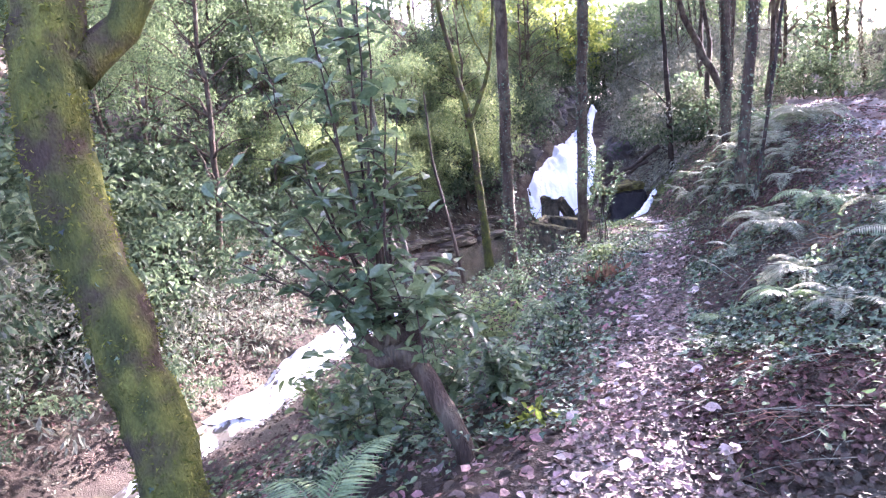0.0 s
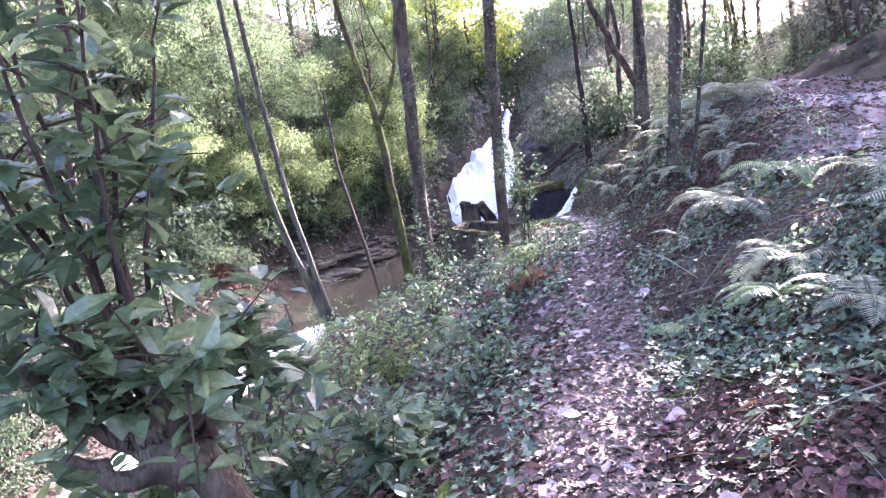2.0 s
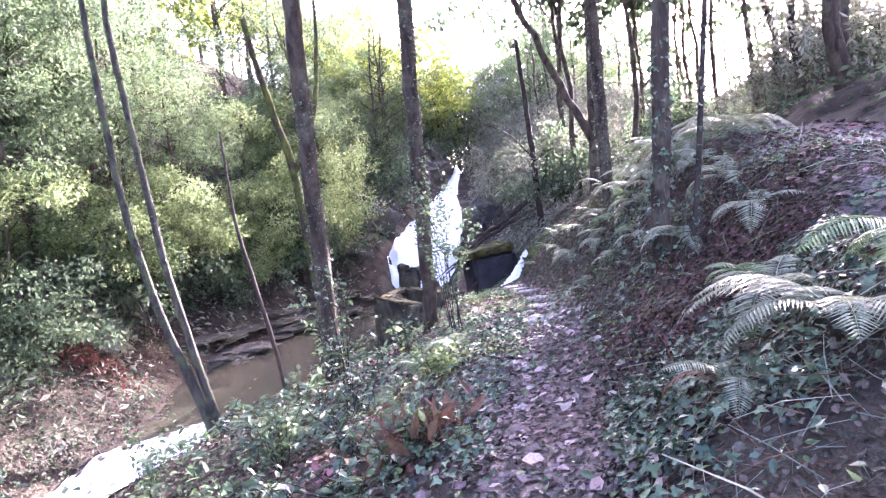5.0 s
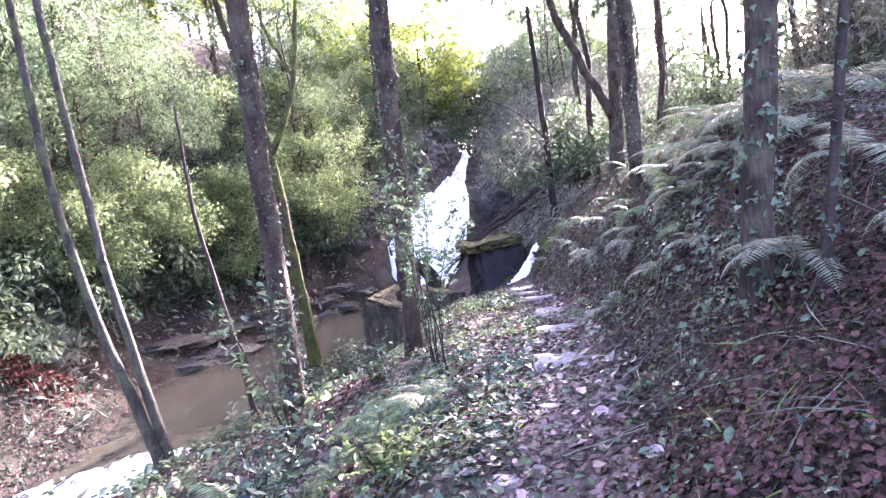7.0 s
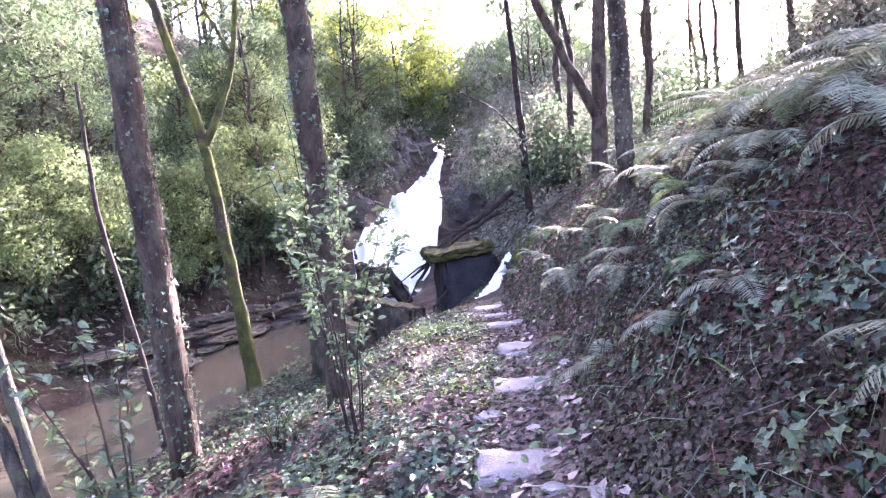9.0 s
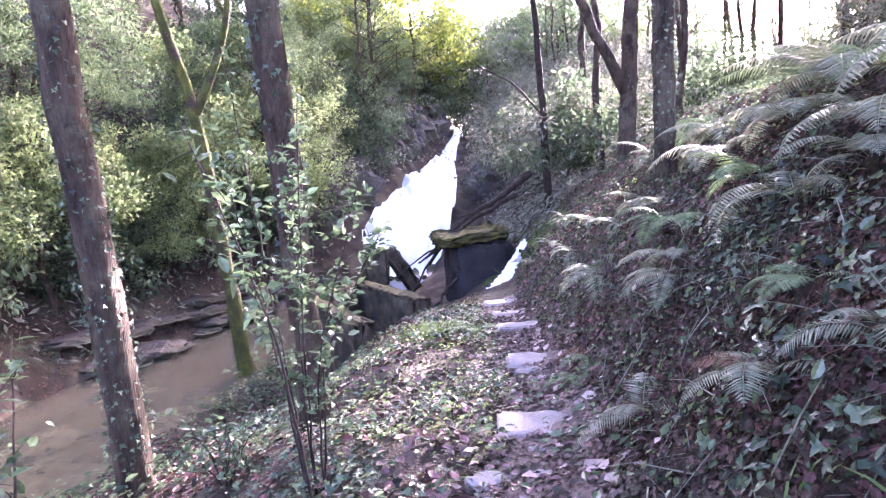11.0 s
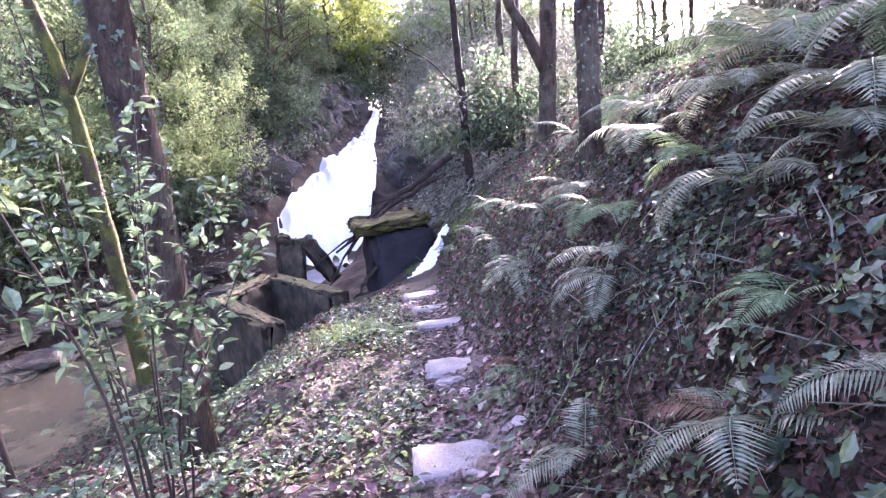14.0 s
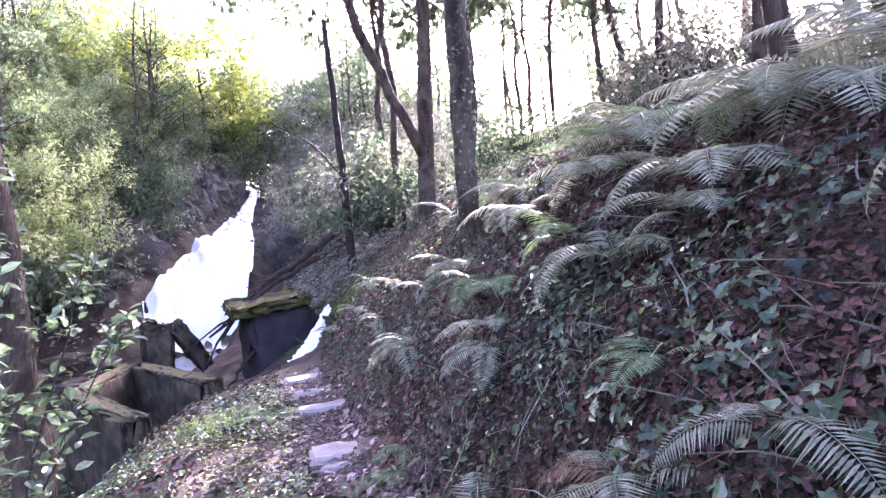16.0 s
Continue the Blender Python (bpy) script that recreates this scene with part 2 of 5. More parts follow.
def knots(y):
    """x and z of the cross-section's corners at y, from the far hill on the one side to the far hill on the other."""
    ls = [(np.interp(y, a, b), np.interp(y, a, c)) for a, b, c in (FAR_EDGE, NEAR_EDGE, SLOPE, TERRACE, PATH_L, PATH_R, BANK, BANK_TOP, TRACK_R)]
    (fx, fz), (nx, nz), (tx, tz) = ls[0], ls[1], ls[-1]
    bed = 0.35
    left = [(fx - 400, fz + 60), (fx - 70, fz + 30), (fx - 30, fz + 15), (fx - 12, fz + 7.0), (fx - 4, fz + 2.8), (fx - 0.9, fz + 0.75), (fx, fz + 0.02), (fx + 0.5, fz - bed), (nx - 0.4, nz - bed), (nx, nz + 0.02)]
    right = [(tx + 1.2, tz + 0.7), (tx + 6, tz + 2.4), (tx + 25, tz + 6.0), (tx + 70, tz + 14), (tx + 400, tz + 50)]
    return left + ls[2:] + right


GX = np.unique(np.r_[np.linspace(-400, -60, 20), np.linspace(-60, -12, 60), np.linspace(-12, -2, 70), np.linspace(-2, 9.5, 145), np.linspace(9.5, 22, 80), np.linspace(22, 80, 60), np.linspace(80, 460, 20)])
GY = np.unique(np.r_[np.linspace(-300, -30, 14), np.linspace(-30, -1, 60), np.linspace(-1, 20, 230), np.linspace(20, 56, 190), np.linspace(56, 140, 60), np.linspace(140, 700, 16)])


def vnoise(x, y, seed):
    """Smooth value noise on a unit lattice, 0 to 1."""
    xi, yi = np.floor(x).astype(int), np.floor(y).astype(int)
    u, v = x - xi, y - yi
    u, v = u * u * (3 - 2 * u), v * v * (3 - 2 * v)

    def h(a, b):
        k = (a * 374761393 + b * 668265263 + seed * 974634777) & 0xFFFFFFFF
        k = ((k ^ (k >> 13)) * 1274126177) & 0xFFFFFFFF
        return ((k ^ (k >> 16)) & 0xFFFF) / 65535.0
    return (h(xi, yi) * (1 - u) + h(xi + 1, yi) * u) * (1 - v) + (h(xi, yi + 1) * (1 - u) + h(xi + 1, yi + 1) * u) * v


def land():
    h = np.empty((len(GY), len(GX)))
    cross = np.arange(-12, 13) / 12.0
    for j, y in enumerate(GY):
        ks = [knots(y + d) for d in (-0.8, 0.0, 0.8)]
        row = 0
        for k in ks:
            kx, kz = np.maximum.accumulate(np.array([a for a, _ in k]) + np.arange(len(k)) * 1e-4), np.array([b for _, b in k])
            row = row + sum(np.interp(GX + c * 0.13, kx, kz) for c in cross[::3]) / len(cross[::3]) / 3
        h[j] = row
    x, y = np.meshgrid(GX, GY)
    kl, kr = np.interp(y, PATH_L[0], PATH_L[1]), np.interp(y, PATH_R[0], PATH_R[1])
    trod = np.clip(1 - np.maximum(kl - x, x - kr) / 0.5, 0, 1)
    far = np.clip((np.abs(x - 4) - 5) / 25, 0, 1)
    wet = np.clip(np.minimum(x - np.interp(y, FAR_EDGE[0], FAR_EDGE[1]), np.interp(y, NEAR_EDGE[0], NEAR_EDGE[1]) - x) / 0.6 + 0.6, 0, 1)
    rough = (1 - 0.75 * trod) * (1 - 0.9 * wet)
    h += rough * ((vnoise(x * 1.1, y * 1.1, 3) - 0.5) * 0.22 + (vnoise(x * 3.1, y * 3.1, 5) - 0.5) * 0.10)
    h += (vnoise(x * 7, y * 7, 7) - 0.5) * 0.035 * (1 - 0.5 * wet)
    h += far * ((vnoise(x * 0.12, y * 0.12, 11) - 0.5) * 5 + (vnoise(x * 0.4, y * 0.4, 12) - 0.5) * 1.6)
    return h


LAND = land()


def ground(x, y):
    """Height of the land at x, y (numbers or arrays)."""
    x, y = np.asarray(x, float), np.asarray(y, float)
    i = np.clip(np.searchsorted(GX, x) - 1, 0, len(GX) - 2)
    j = np.clip(np.searchsorted(GY, y) - 1, 0, len(GY) - 2)
    u, v = (x - GX[i]) / (GX[i + 1] - GX[i]), (y - GY[j]) / (GY[j + 1] - GY[j])
    return (LAND[j, i] * (1 - u) + LAND[j, i + 1] * u) * (1 - v) + (LAND[j + 1, i] * (1 - u) + LAND[j + 1, i + 1] * u) * v


def gz(x, y):
    return float(ground(x, y))


def build_ground():
    x, y = np.meshgrid(GX, GY)
    verts = np.stack([x.ravel(), y.ravel(), LAND.ravel()], 1)
    w = len(GX)
    j, i = np.meshgrid(np.arange(len(GY) - 1), np.arange(w - 1), indexing="ij")
    a = (j * w + i).ravel()
    faces = np.stack([a, a + 1, a + 1 + w, a + w], 1)
    ob = new("ground", fast_mesh("ground", verts, faces, M_SOIL, True))
    tagged(ob, "dark damp woodland soil sloping down to a stream", "ground", kind="structure")


build_ground()

# ---- more materials ----
M_IVY = mat("ivy_leaf", (0.032, 0.062, 0.032), (0.09, 0.14, 0.072), 3, 0.42, 0.2, 60, 0.4, island=0.85, translucent=0.15)
M_LAUREL = mat("laurel_leaf", (0.075, 0.125, 0.06), (0.15, 0.215, 0.105), 2, 0.22, 0.2, 50, 0.7, island=0.4, translucent=0.5)
M_FERN = mat("fern_leaf", (0.11, 0.17, 0.07), (0.19, 0.26, 0.115), 2, 0.5, 0.2, 60, 0.4, island=0.25, translucent=0.3)
M_FERN_GREY = mat("fern_leaf_dull", (0.17, 0.195, 0.115), (0.27, 0.29, 0.185), 2, 0.38, 0.2, 60, 0.45, island=0.3, translucent=0.42)
M_FERN_DEAD = mat("fern_leaf_withered", (0.10, 0.05, 0.03), (0.19, 0.11, 0.06), 2, 0.8, 0.2, 60, 0.2, island=0.3, translucent=0.15)
M_STALK = mat("green_stalk", (0.06, 0.06, 0.03), (0.10, 0.09, 0.05), 8, 0.6, 0.2, 60, 0.3)
M_LITTER = mat("dead_leaf", (0.07, 0.041, 0.028), (0.20, 0.125, 0.09), 1.3, 0.65, 0.3, 80, 0.25, cc=(0.15, 0.12, 0.10), island=0.9, translucent=0.08)
M_LITTER_PATH = mat("trodden_dead_leaf", (0.085, 0.056, 0.038), (0.195, 0.135, 0.095), 1.3, 0.6, 0.3, 80, 0.3, cc=(0.135, 0.105, 0.08), island=0.8)
M_LITTER_PALE = mat("pale_dead_leaf", (0.30, 0.21, 0.16), (0.45, 0.36, 0.30), 1.3, 0.6, 0.3, 80, 0.4, island=0.4)
# redder brown than dead_leaf, darkened further: the banks' shade is in this colour
M_LITTER_SHADED = mat("shaded_dead_leaf", (0.036, 0.02, 0.013), (0.102, 0.06, 0.039), 1.3, 0.7, 0.3, 80, 0.25, cc=(0.075, 0.07, 0.045), island=0.7)
M_MOSS = mat("moss_tuft", (0.06, 0.075, 0.02), (0.15, 0.165, 0.035), 4, 0.9, 0.0, 40, 0.1, island=0.5, translucent=0.3)
M_PATH = mat("trodden_earth", (0.08, 0.058, 0.042), (0.165, 0.125, 0.097), 1.8, 0.62, 0.8, 60, 0.35, cc=(0.17, 0.11, 0.085), bump_dist=0.03)
M_TRACK = mat("gravel_track", (0.14, 0.125, 0.12), (0.21, 0.19, 0.185), 1.1, 0.85, 0.7, 40, 0.2, cc=(0.10, 0.072, 0.06), bump_dist=0.03)
M_STONE = mat("step_stone", (0.25, 0.222, 0.195), (0.37, 0.33, 0.295), 4, 0.8, 0.5, 70, 0.2, cc=(0.30, 0.26, 0.23), bump_dist=0.015)
M_CONCRETE = mat("old_concrete", (0.05, 0.042, 0.028), (0.135, 0.112, 0.072), 4.5, 0.9, 1.0, 55, 0.2, cc=(0.04, 0.04, 0.028), cover=((0.15, 0.135, 0.06), 7.0, 0.5, 0.86), bump_dist=0.04)
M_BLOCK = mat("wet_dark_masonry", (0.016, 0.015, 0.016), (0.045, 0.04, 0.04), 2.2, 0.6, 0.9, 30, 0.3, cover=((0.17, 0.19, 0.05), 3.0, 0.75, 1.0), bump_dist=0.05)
M_MOSSTONE = mat("mossy_stone", (0.085, 0.085, 0.03), (0.19, 0.18, 0.06), 5, 0.95, 1.0, 60, 0.1, cc=(0.06, 0.05, 0.035), bump_dist=0.04)
M_SCREEN = mat("mimosa_leaf", (0.075, 0.12, 0.055), (0.15, 0.21, 0.095), 0.5, 0.5, 0.0, 30, 0.35, island=0.4, translucent=0.6)
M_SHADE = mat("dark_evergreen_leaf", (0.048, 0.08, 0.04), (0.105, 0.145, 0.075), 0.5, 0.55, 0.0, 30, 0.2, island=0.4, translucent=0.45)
M_LIME = mat("yellow_green_leaf", (0.17, 0.23, 0.04), (0.27, 0.32, 0.075), 0.6, 0.5, 0.0, 30, 0.3, island=0.3, translucent=0.66)
M_FRESH = mat("fresh_green_leaf", (0.13, 0.19, 0.07), (0.22, 0.28, 0.11), 0.6, 0.45, 0.0, 30, 0.4, island=0.35, translucent=0.62)
M_THICKET = mat("grey_brown_twig_leaf", (0.125, 0.135, 0.09), (0.225, 0.23, 0.165), 0.5, 0.7, 0.0, 30, 0.25, island=0.4, translucent=0.25)
M_RUST = mat("rust_red_bracken", (0.085, 0.032, 0.022), (0.14, 0.06, 0.04), 2, 0.8, 0.2, 30, 0.2, island=0.4, translucent=0.2)
M_GRASS = mat("grass_blade", (0.09, 0.15, 0.03), (0.17, 0.24, 0.06), 2, 0.5, 0.0, 30, 0.35, island=0.3, translucent=0.35)
M_TWIG = mat("twig", (0.022, 0.016, 0.011), (0.052, 0.038, 0.027), 6, 0.9, 0.3, 50, 0.2)
M_POOL = mat("murky_water", (0.075, 0.07, 0.045), (0.105, 0.096, 0.062), 0.6, 0.13, 0.12, 3.5, 0.5, bump_dist=0.05)


def water_material(name, lo, hi):
    """Brown stream water broken by foam streaks that run with the current."""
    m = mat(name, (0.10, 0.09, 0.07), (0.15, 0.135, 0.11), 0.8, 0.25, 0.5, 6, 0.5, bump_dist=0.06)
    n, l = m.node_tree.nodes, m.node_tree.links
    bsdf = n["Principled BSDF"]
    old = bsdf.inputs["Base Color"].links[0].from_socket
    tc, mp, nz = n.new("ShaderNodeTexCoord"), n.new("ShaderNodeMapping"), n.new("ShaderNodeTexNoise")
    mp.inputs["Scale"].default_value = (3.2, 1.3, 1)
    mp.inputs["Rotation"].default_value = (0, 0, 0.5)
    nz.inputs["Scale"].default_value, nz.inputs["Detail"].default_value = 1.6, 9
    l.new(tc.outputs["Object"], mp.inputs["Vector"])
    l.new(mp.outputs["Vector"], nz.inputs["Vector"])
    r = n.new("ShaderNodeValToRGB")
    r.color_ramp.elements[0].position, r.color_ramp.elements[1].position = lo, hi
    l.new(nz.outputs["Fac"], r.inputs["Fac"])
    mx = n.new("ShaderNodeMixRGB")
    mx.inputs["Color2"].default_value = (0.85, 0.87, 0.9, 1)
    l.new(r.outputs["Color"], mx.inputs["Fac"])
    l.new(old, mx.inputs["Color1"])
    l.new(mx.outputs["Color"], bsdf.inputs["Base Color"])
    return m


M_STREAM = water_material("streaked_water", 0.50, 0.60)
M_RAPID = water_material("broken_white_water", 0.36, 0.46)


# ---- water ----
def water_strip(name, y0, y1, material, label, lump=0.03, nu=30, ny=100, lift=0.0, inset=0.05, arch=0.0):
    ys, us = np.linspace(y0, y1, ny), np.linspace(0, 1, nu)
    y, u = np.meshgrid(ys, us, indexing="ij")
    fx, nx = np.interp(y, FAR_EDGE[0], FAR_EDGE[1]), np.interp(y, NEAR_EDGE[0], NEAR_EDGE[1])
    fz, nz = np.interp(y, FAR_EDGE[0], FAR_EDGE[2]), np.interp(y, NEAR_EDGE[0], NEAR_EDGE[2])
    x = fx - inset + (nx - fx + 2 * inset) * u
    ease = np.clip((y - y0) / 1.6, 0, 1) if arch > 0.1 else 1.0
    z = fz + (nz - fz) * u + lift * ease + arch * ease * np.sin(np.pi * u)
    z += (vnoise(x * 2.2, y * 0.9, 21) - 0.5) * lump + (vnoise(x * 7, y * 1.8, 22) - 0.5) * lump * 0.4
    a = (np.arange(ny - 1)[:, None] * nu + np.arange(nu - 1)).ravel()
    ob = new(name, fast_mesh(name, np.stack([x.ravel(), y.ravel(), z.ravel()], 1), np.stack([a, a + 1, a + 1 + nu, a + nu], 1), material, True))
    return tagged(ob, label, "water", kind="structure")


water_strip("water_fall", 33.9, 49.2, M_FOAM, "white foaming waterfall sliding down dark rocks", 0.55, 44, 150, 0.12, 0.0, 0.3)
water_strip("water_pool", 17.6, 34.6, M_POOL, "still murky brown pool below the waterfall", 0.02, 30, 80, 0.0, 0.35)
water_strip("water_cascade", 11.4, 18.15, M_RAPID, "white water tumbling out of the pool", 0.2, 40, 130, 0.03, 0.0, 0.06)
water_strip("water_stream", -29, 12.6, M_STREAM, "brown stream streaked with white foam", 0.12, 26, 150, 0.02, 0.25)


# ---- path and track, laid just over the land ----
def strip(name, a, b, y0, y1, material, label, lift, step=0.07, ragged=0.12, nu=16):
    ys = np.arange(y0, y1, step)
    u = np.linspace(0, 1, nu)
    y, u = np.meshgrid(ys, u, indexing="ij")
    xa, xb = np.interp(y, a[0], a[1]), np.interp(y, b[0], b[1])
    xa = xa + (vnoise(y * 2.3, y * 0 + 3, 31) - 0.5) * 2 * ragged
    xb = xb + (vnoise(y * 2.1, y * 0 + 9, 37) - 0.5) * 2 * ragged
    x = xa + (xb - xa) * u
    z = ground(x, y) + lift - 0.05 * np.clip(np.abs(u - 0.5) * 2 - 0.86, 0, 1) / 0.14 + (vnoise(x * 9, y * 9, 15) - 0.5) * 0.02
    k = y.shape[1]
    f = (np.arange(len(ys) - 1)[:, None] * k + np.arange(k - 1)).ravel()
    ob = new(name, fast_mesh(name, np.stack([x.ravel(), y.ravel(), z.ravel()], 1), np.stack([f, f + 1, f + 1 + k, f + k], 1), material, True))
    return tagged(ob, label, "path", kind="structure")


strip("path", PATH_L, PATH_R, -12, 19.6, M_PATH, "narrow trodden earth footpath covered with fallen leaves", 0.03)
strip("track", BANK_TOP, TRACK_R, -20, 70, M_TRACK, "pale gravel forest track above the bank", 0.05, 0.25, 0.3)


def land_patch(name, cx, cy, rx, ry, material, label, seed, lift=0.04, rot=0.0):
    """A ragged-edged patch of bare ground."""
    n = 36
    verts, faces = [], []
    for i in range(14):
        for k in range(n):
            w = 2 * math.pi * k / n
            r = i / 13 * (1 + 0.5 * (float(vnoise(np.array(2.0 + 2 * math.cos(w)), np.array(2.0 + 2 * math.sin(w)), seed)) - 0.5))
            dx, dy = rx * r * math.cos(w), ry * r * math.sin(w)
            x, y = cx + dx * math.cos(rot) - dy * math.sin(rot), cy + dx * math.sin(rot) + dy * math.cos(rot)
            verts.append((x, y, gz(x, y) + lift - (0.12 if i == 13 else 0)))
    for i in range(13):
        for k in range(n):
            k2 = (k + 1) % n
            faces.append((i * n + k, i * n + k2, (i + 1) * n + k2, (i + 1) * n + k))
    ob = new(name, mesh_of(name, verts, faces, material))
    return tagged(ob, label, "ground", kind="structure")


# ---- leaves ----
T_BROAD = (np.array([(0, 0, 0), (0.2, 0.22, 0.06), (0.24, 0.58, 0.05), (0, 1, -0.12), (-0.24, 0.58, 0.05), (-0.2, 0.22, 0.06), (0, 0.5, -0.02)]), [(0, 1, 2, 6), (6, 2, 3, 4), (0, 6, 4, 5)])
T_IVY = (np.array([(0, 0, 0), (0.30, -0.10, 0.05), (0.52, 0.22, 0.02), (0.24, 0.40, 0.06), (0.0, 1.0, -0.1), (-0.24, 0.40, 0.06), (-0.52, 0.22, 0.02), (-0.30, -0.10, 0.05), (0, 0.34, -0.03)]),
         [(0, 1, 2, 8), (8, 2, 3, 4), (8, 4, 5, 6), (0, 8, 6, 7)])
T_DRY = (np.array([(0, 0, 0), (0.27, 0.2, 0.1), (0.3, 0.6, 0.17), (0, 1, 0.08), (-0.25, 0.66, 0.04), (-0.3, 0.25, 0.14), (0, 0.5, -0.03)]), [(0, 1, 2, 6), (6, 2, 3, 4), (0, 6, 4, 5)])
T_FINE = (np.array([(0, 0, 0), (0.16, 0.5, 0.03), (0, 1, -0.05), (-0.16, 0.5, 0.03)]), [(0, 1, 2, 3)])
T_STALK = (np.array([(-0.007, 0, 0), (0.007, 0, 0), (0.03, 0.55, 0.06), (0.018, 0.55, 0.06), (0.002, 1.0, -0.03), (-0.004, 1.0, -0.03)]), [(0, 1, 2, 3), (3, 2, 4, 5)])
T_BLADE = (np.array([(-0.03, 0, 0), (0.03, 0, 0), (0.015, 0.6, 0.05), (-0.015, 0.6, 0.05), (0.0, 1.0, -0.08), (-0.004, 1.0, -0.08)]), [(0, 1, 2, 3), (3, 2, 4, 5)])


def leaves(template, places, axes, normals, sizes):
    """Arrays of verts and quads for one leaf at each place, along its axis, facing its normal."""
    t, q = template
    y = axes / np.maximum(np.linalg.norm(axes, axis=1, keepdims=True), 1e-6)
    z = normals - (normals * y).sum(1, keepdims=True) * y
    z = z / np.maximum(np.linalg.norm(z, axis=1, keepdims=True), 1e-6)
    x = np.cross(y, z)
    v = places[:, None] + sizes[:, None, None] * (t[None, :, 0:1] * x[:, None] + t[None, :, 1:2] * y[:, None] + t[None, :, 2:3] * z[:, None])
    f = (np.arange(len(places))[:, None, None] * len(t) + np.array(q)[None]).reshape(-1, 4)
    return v.reshape(-1, 3), f


def random_dirs(rng, n, up=0.0, flat=1.0):
    d = rng.normal(0, 1, (n, 3)) * (1, 1, flat)
    d[:, 2] += up
    return d / np.linalg.norm(d, axis=1, keepdims=True)


def slope_normal(x, y, e=0.12):
    n = np.stack([ground(x - e, y) - ground(x + e, y), ground(x, y - e) - ground(x, y + e), np.full(np.shape(x), 2 * e)], 1)
    return n / np.linalg.norm(n, axis=1, keepdims=True)


def carpet(name, template, material, label, n, y0, y1, side_a, side_b, size, seed, lift=(0.0, 0.06), patch=None, tilt=0.45, over=(0.0, 0.0), ypow=1.0):
    """Leaves strewn over the land between two valley lines, in patches."""
    rng = np.random.default_rng(seed)
    y = y0 + (y1 - y0) * rng.random(n) ** ypow
    xa, xb = np.interp(y, side_a[0], side_a[1]) + over[0], np.interp(y, side_b[0], side_b[1]) + over[1]
    x = xa + (xb - xa) * rng.random(n)
    if patch:
        keep = vnoise(x * patch[0] + seed, y * patch[0], seed) + 0.35 * vnoise(x * patch[0] * 4, y * patch[0] * 4, seed + 1) > patch[1] + rng.normal(0, 0.08, n)
        x, y = x[keep], y[keep]
    for sx, sy, sw, sl, c_, s_ in SLABS:   # nothing grows or lies thick on the steps
        u, v = (x - sx) * c_ + (y - sy) * s_, -(x - sx) * s_ + (y - sy) * c_
        keep = (np.abs(u) > sw * 0.5 + 0.01) | (np.abs(v) > sl * 0.5 + 0.01) | (rng.random(len(x)) < 0.12)
        x, y = x[keep], y[keep]
    n = len(x)
    nrm = slope_normal(x, y)
    p = np.stack([x, y, ground(x, y)], 1) + nrm * rng.uniform(lift[0], lift[1], (n, 1))
    ax = random_dirs(rng, n, 0, 0.3)
    ax = ax - (ax * nrm).sum(1, keepdims=True) * nrm + rng.normal(0, 0.18, (n, 3))
    v, f = leaves(template, p, ax, nrm + rng.normal(0, tilt, (n, 3)), rng.uniform(size[0], size[1], n))
    ob = new(name, fast_mesh(name, v, f, material))
    return tagged(ob, label, "leaves", kind="stuff")


# ---- trees ----
def blob_leaves(rng, centres, radii, n, size, template=T_FINE, droop=-0.3, squash=0.75, skin=True):
    """n leaves in clumps round the centres, thicker towards each clump's skin."""
    i = rng.integers(0, len(centres), n)
    d = random_dirs(rng, n)
    r = (rng.random(n) ** (0.4 if skin else 0.8))[:, None] * np.asarray(radii)[i][:, None]
    p = np.asarray(centres)[i] + d * r * (1, 1, squash)
    ax = d + random_dirs(rng, n) * 0.9
    ax[:, 2] += droop
    return leaves(template, p, ax, random_dirs(rng, n, 0.8), rng.uniform(size[0], size[1], n))


def limb_set(rng, base, height, spread, count, r0, start=0.35, lean=(0, 0)):
    """Trunk points and limb tubes of a tree; returns trunk, limbs (each with its points) and limb ends."""
    b = np.array(base, float)
    top = b + (lean[0] * height, lean[1] * height, height)
    trunk = bend([b, b + (top - b) * 0.5 + np.r_[rng.normal(0, 0.03 * height, 2), 0], top], 12, rng, 0.012 * height * 0.4)
    limbs, ends = [], []
    for k in range(count):
        s = start + (0.97 - start) * (k + rng.random() * 0.6) / count
        p = trunk[min(int(s * 11), 11)]
        w = k * 2.4 + rng.normal(0, 0.4)
        ln = spread * (1.15 - 0.7 * s) * rng.uniform(0.7, 1.2)
        e = p + (math.cos(w) * ln, math.sin(w) * ln, ln * rng.uniform(0.25, 0.8))
        m = (p + e) / 2 + (0, 0, 0.1 * ln)
        pts = bend([p, m, e], 7, rng, 0.02 * ln)
        limbs.append((pts, r0 * (1 - 0.75 * s) * 0.55))
        ends += [pts[4], pts[6]]
    ends.append(trunk[-1])
    return trunk, limbs, np.array(ends)


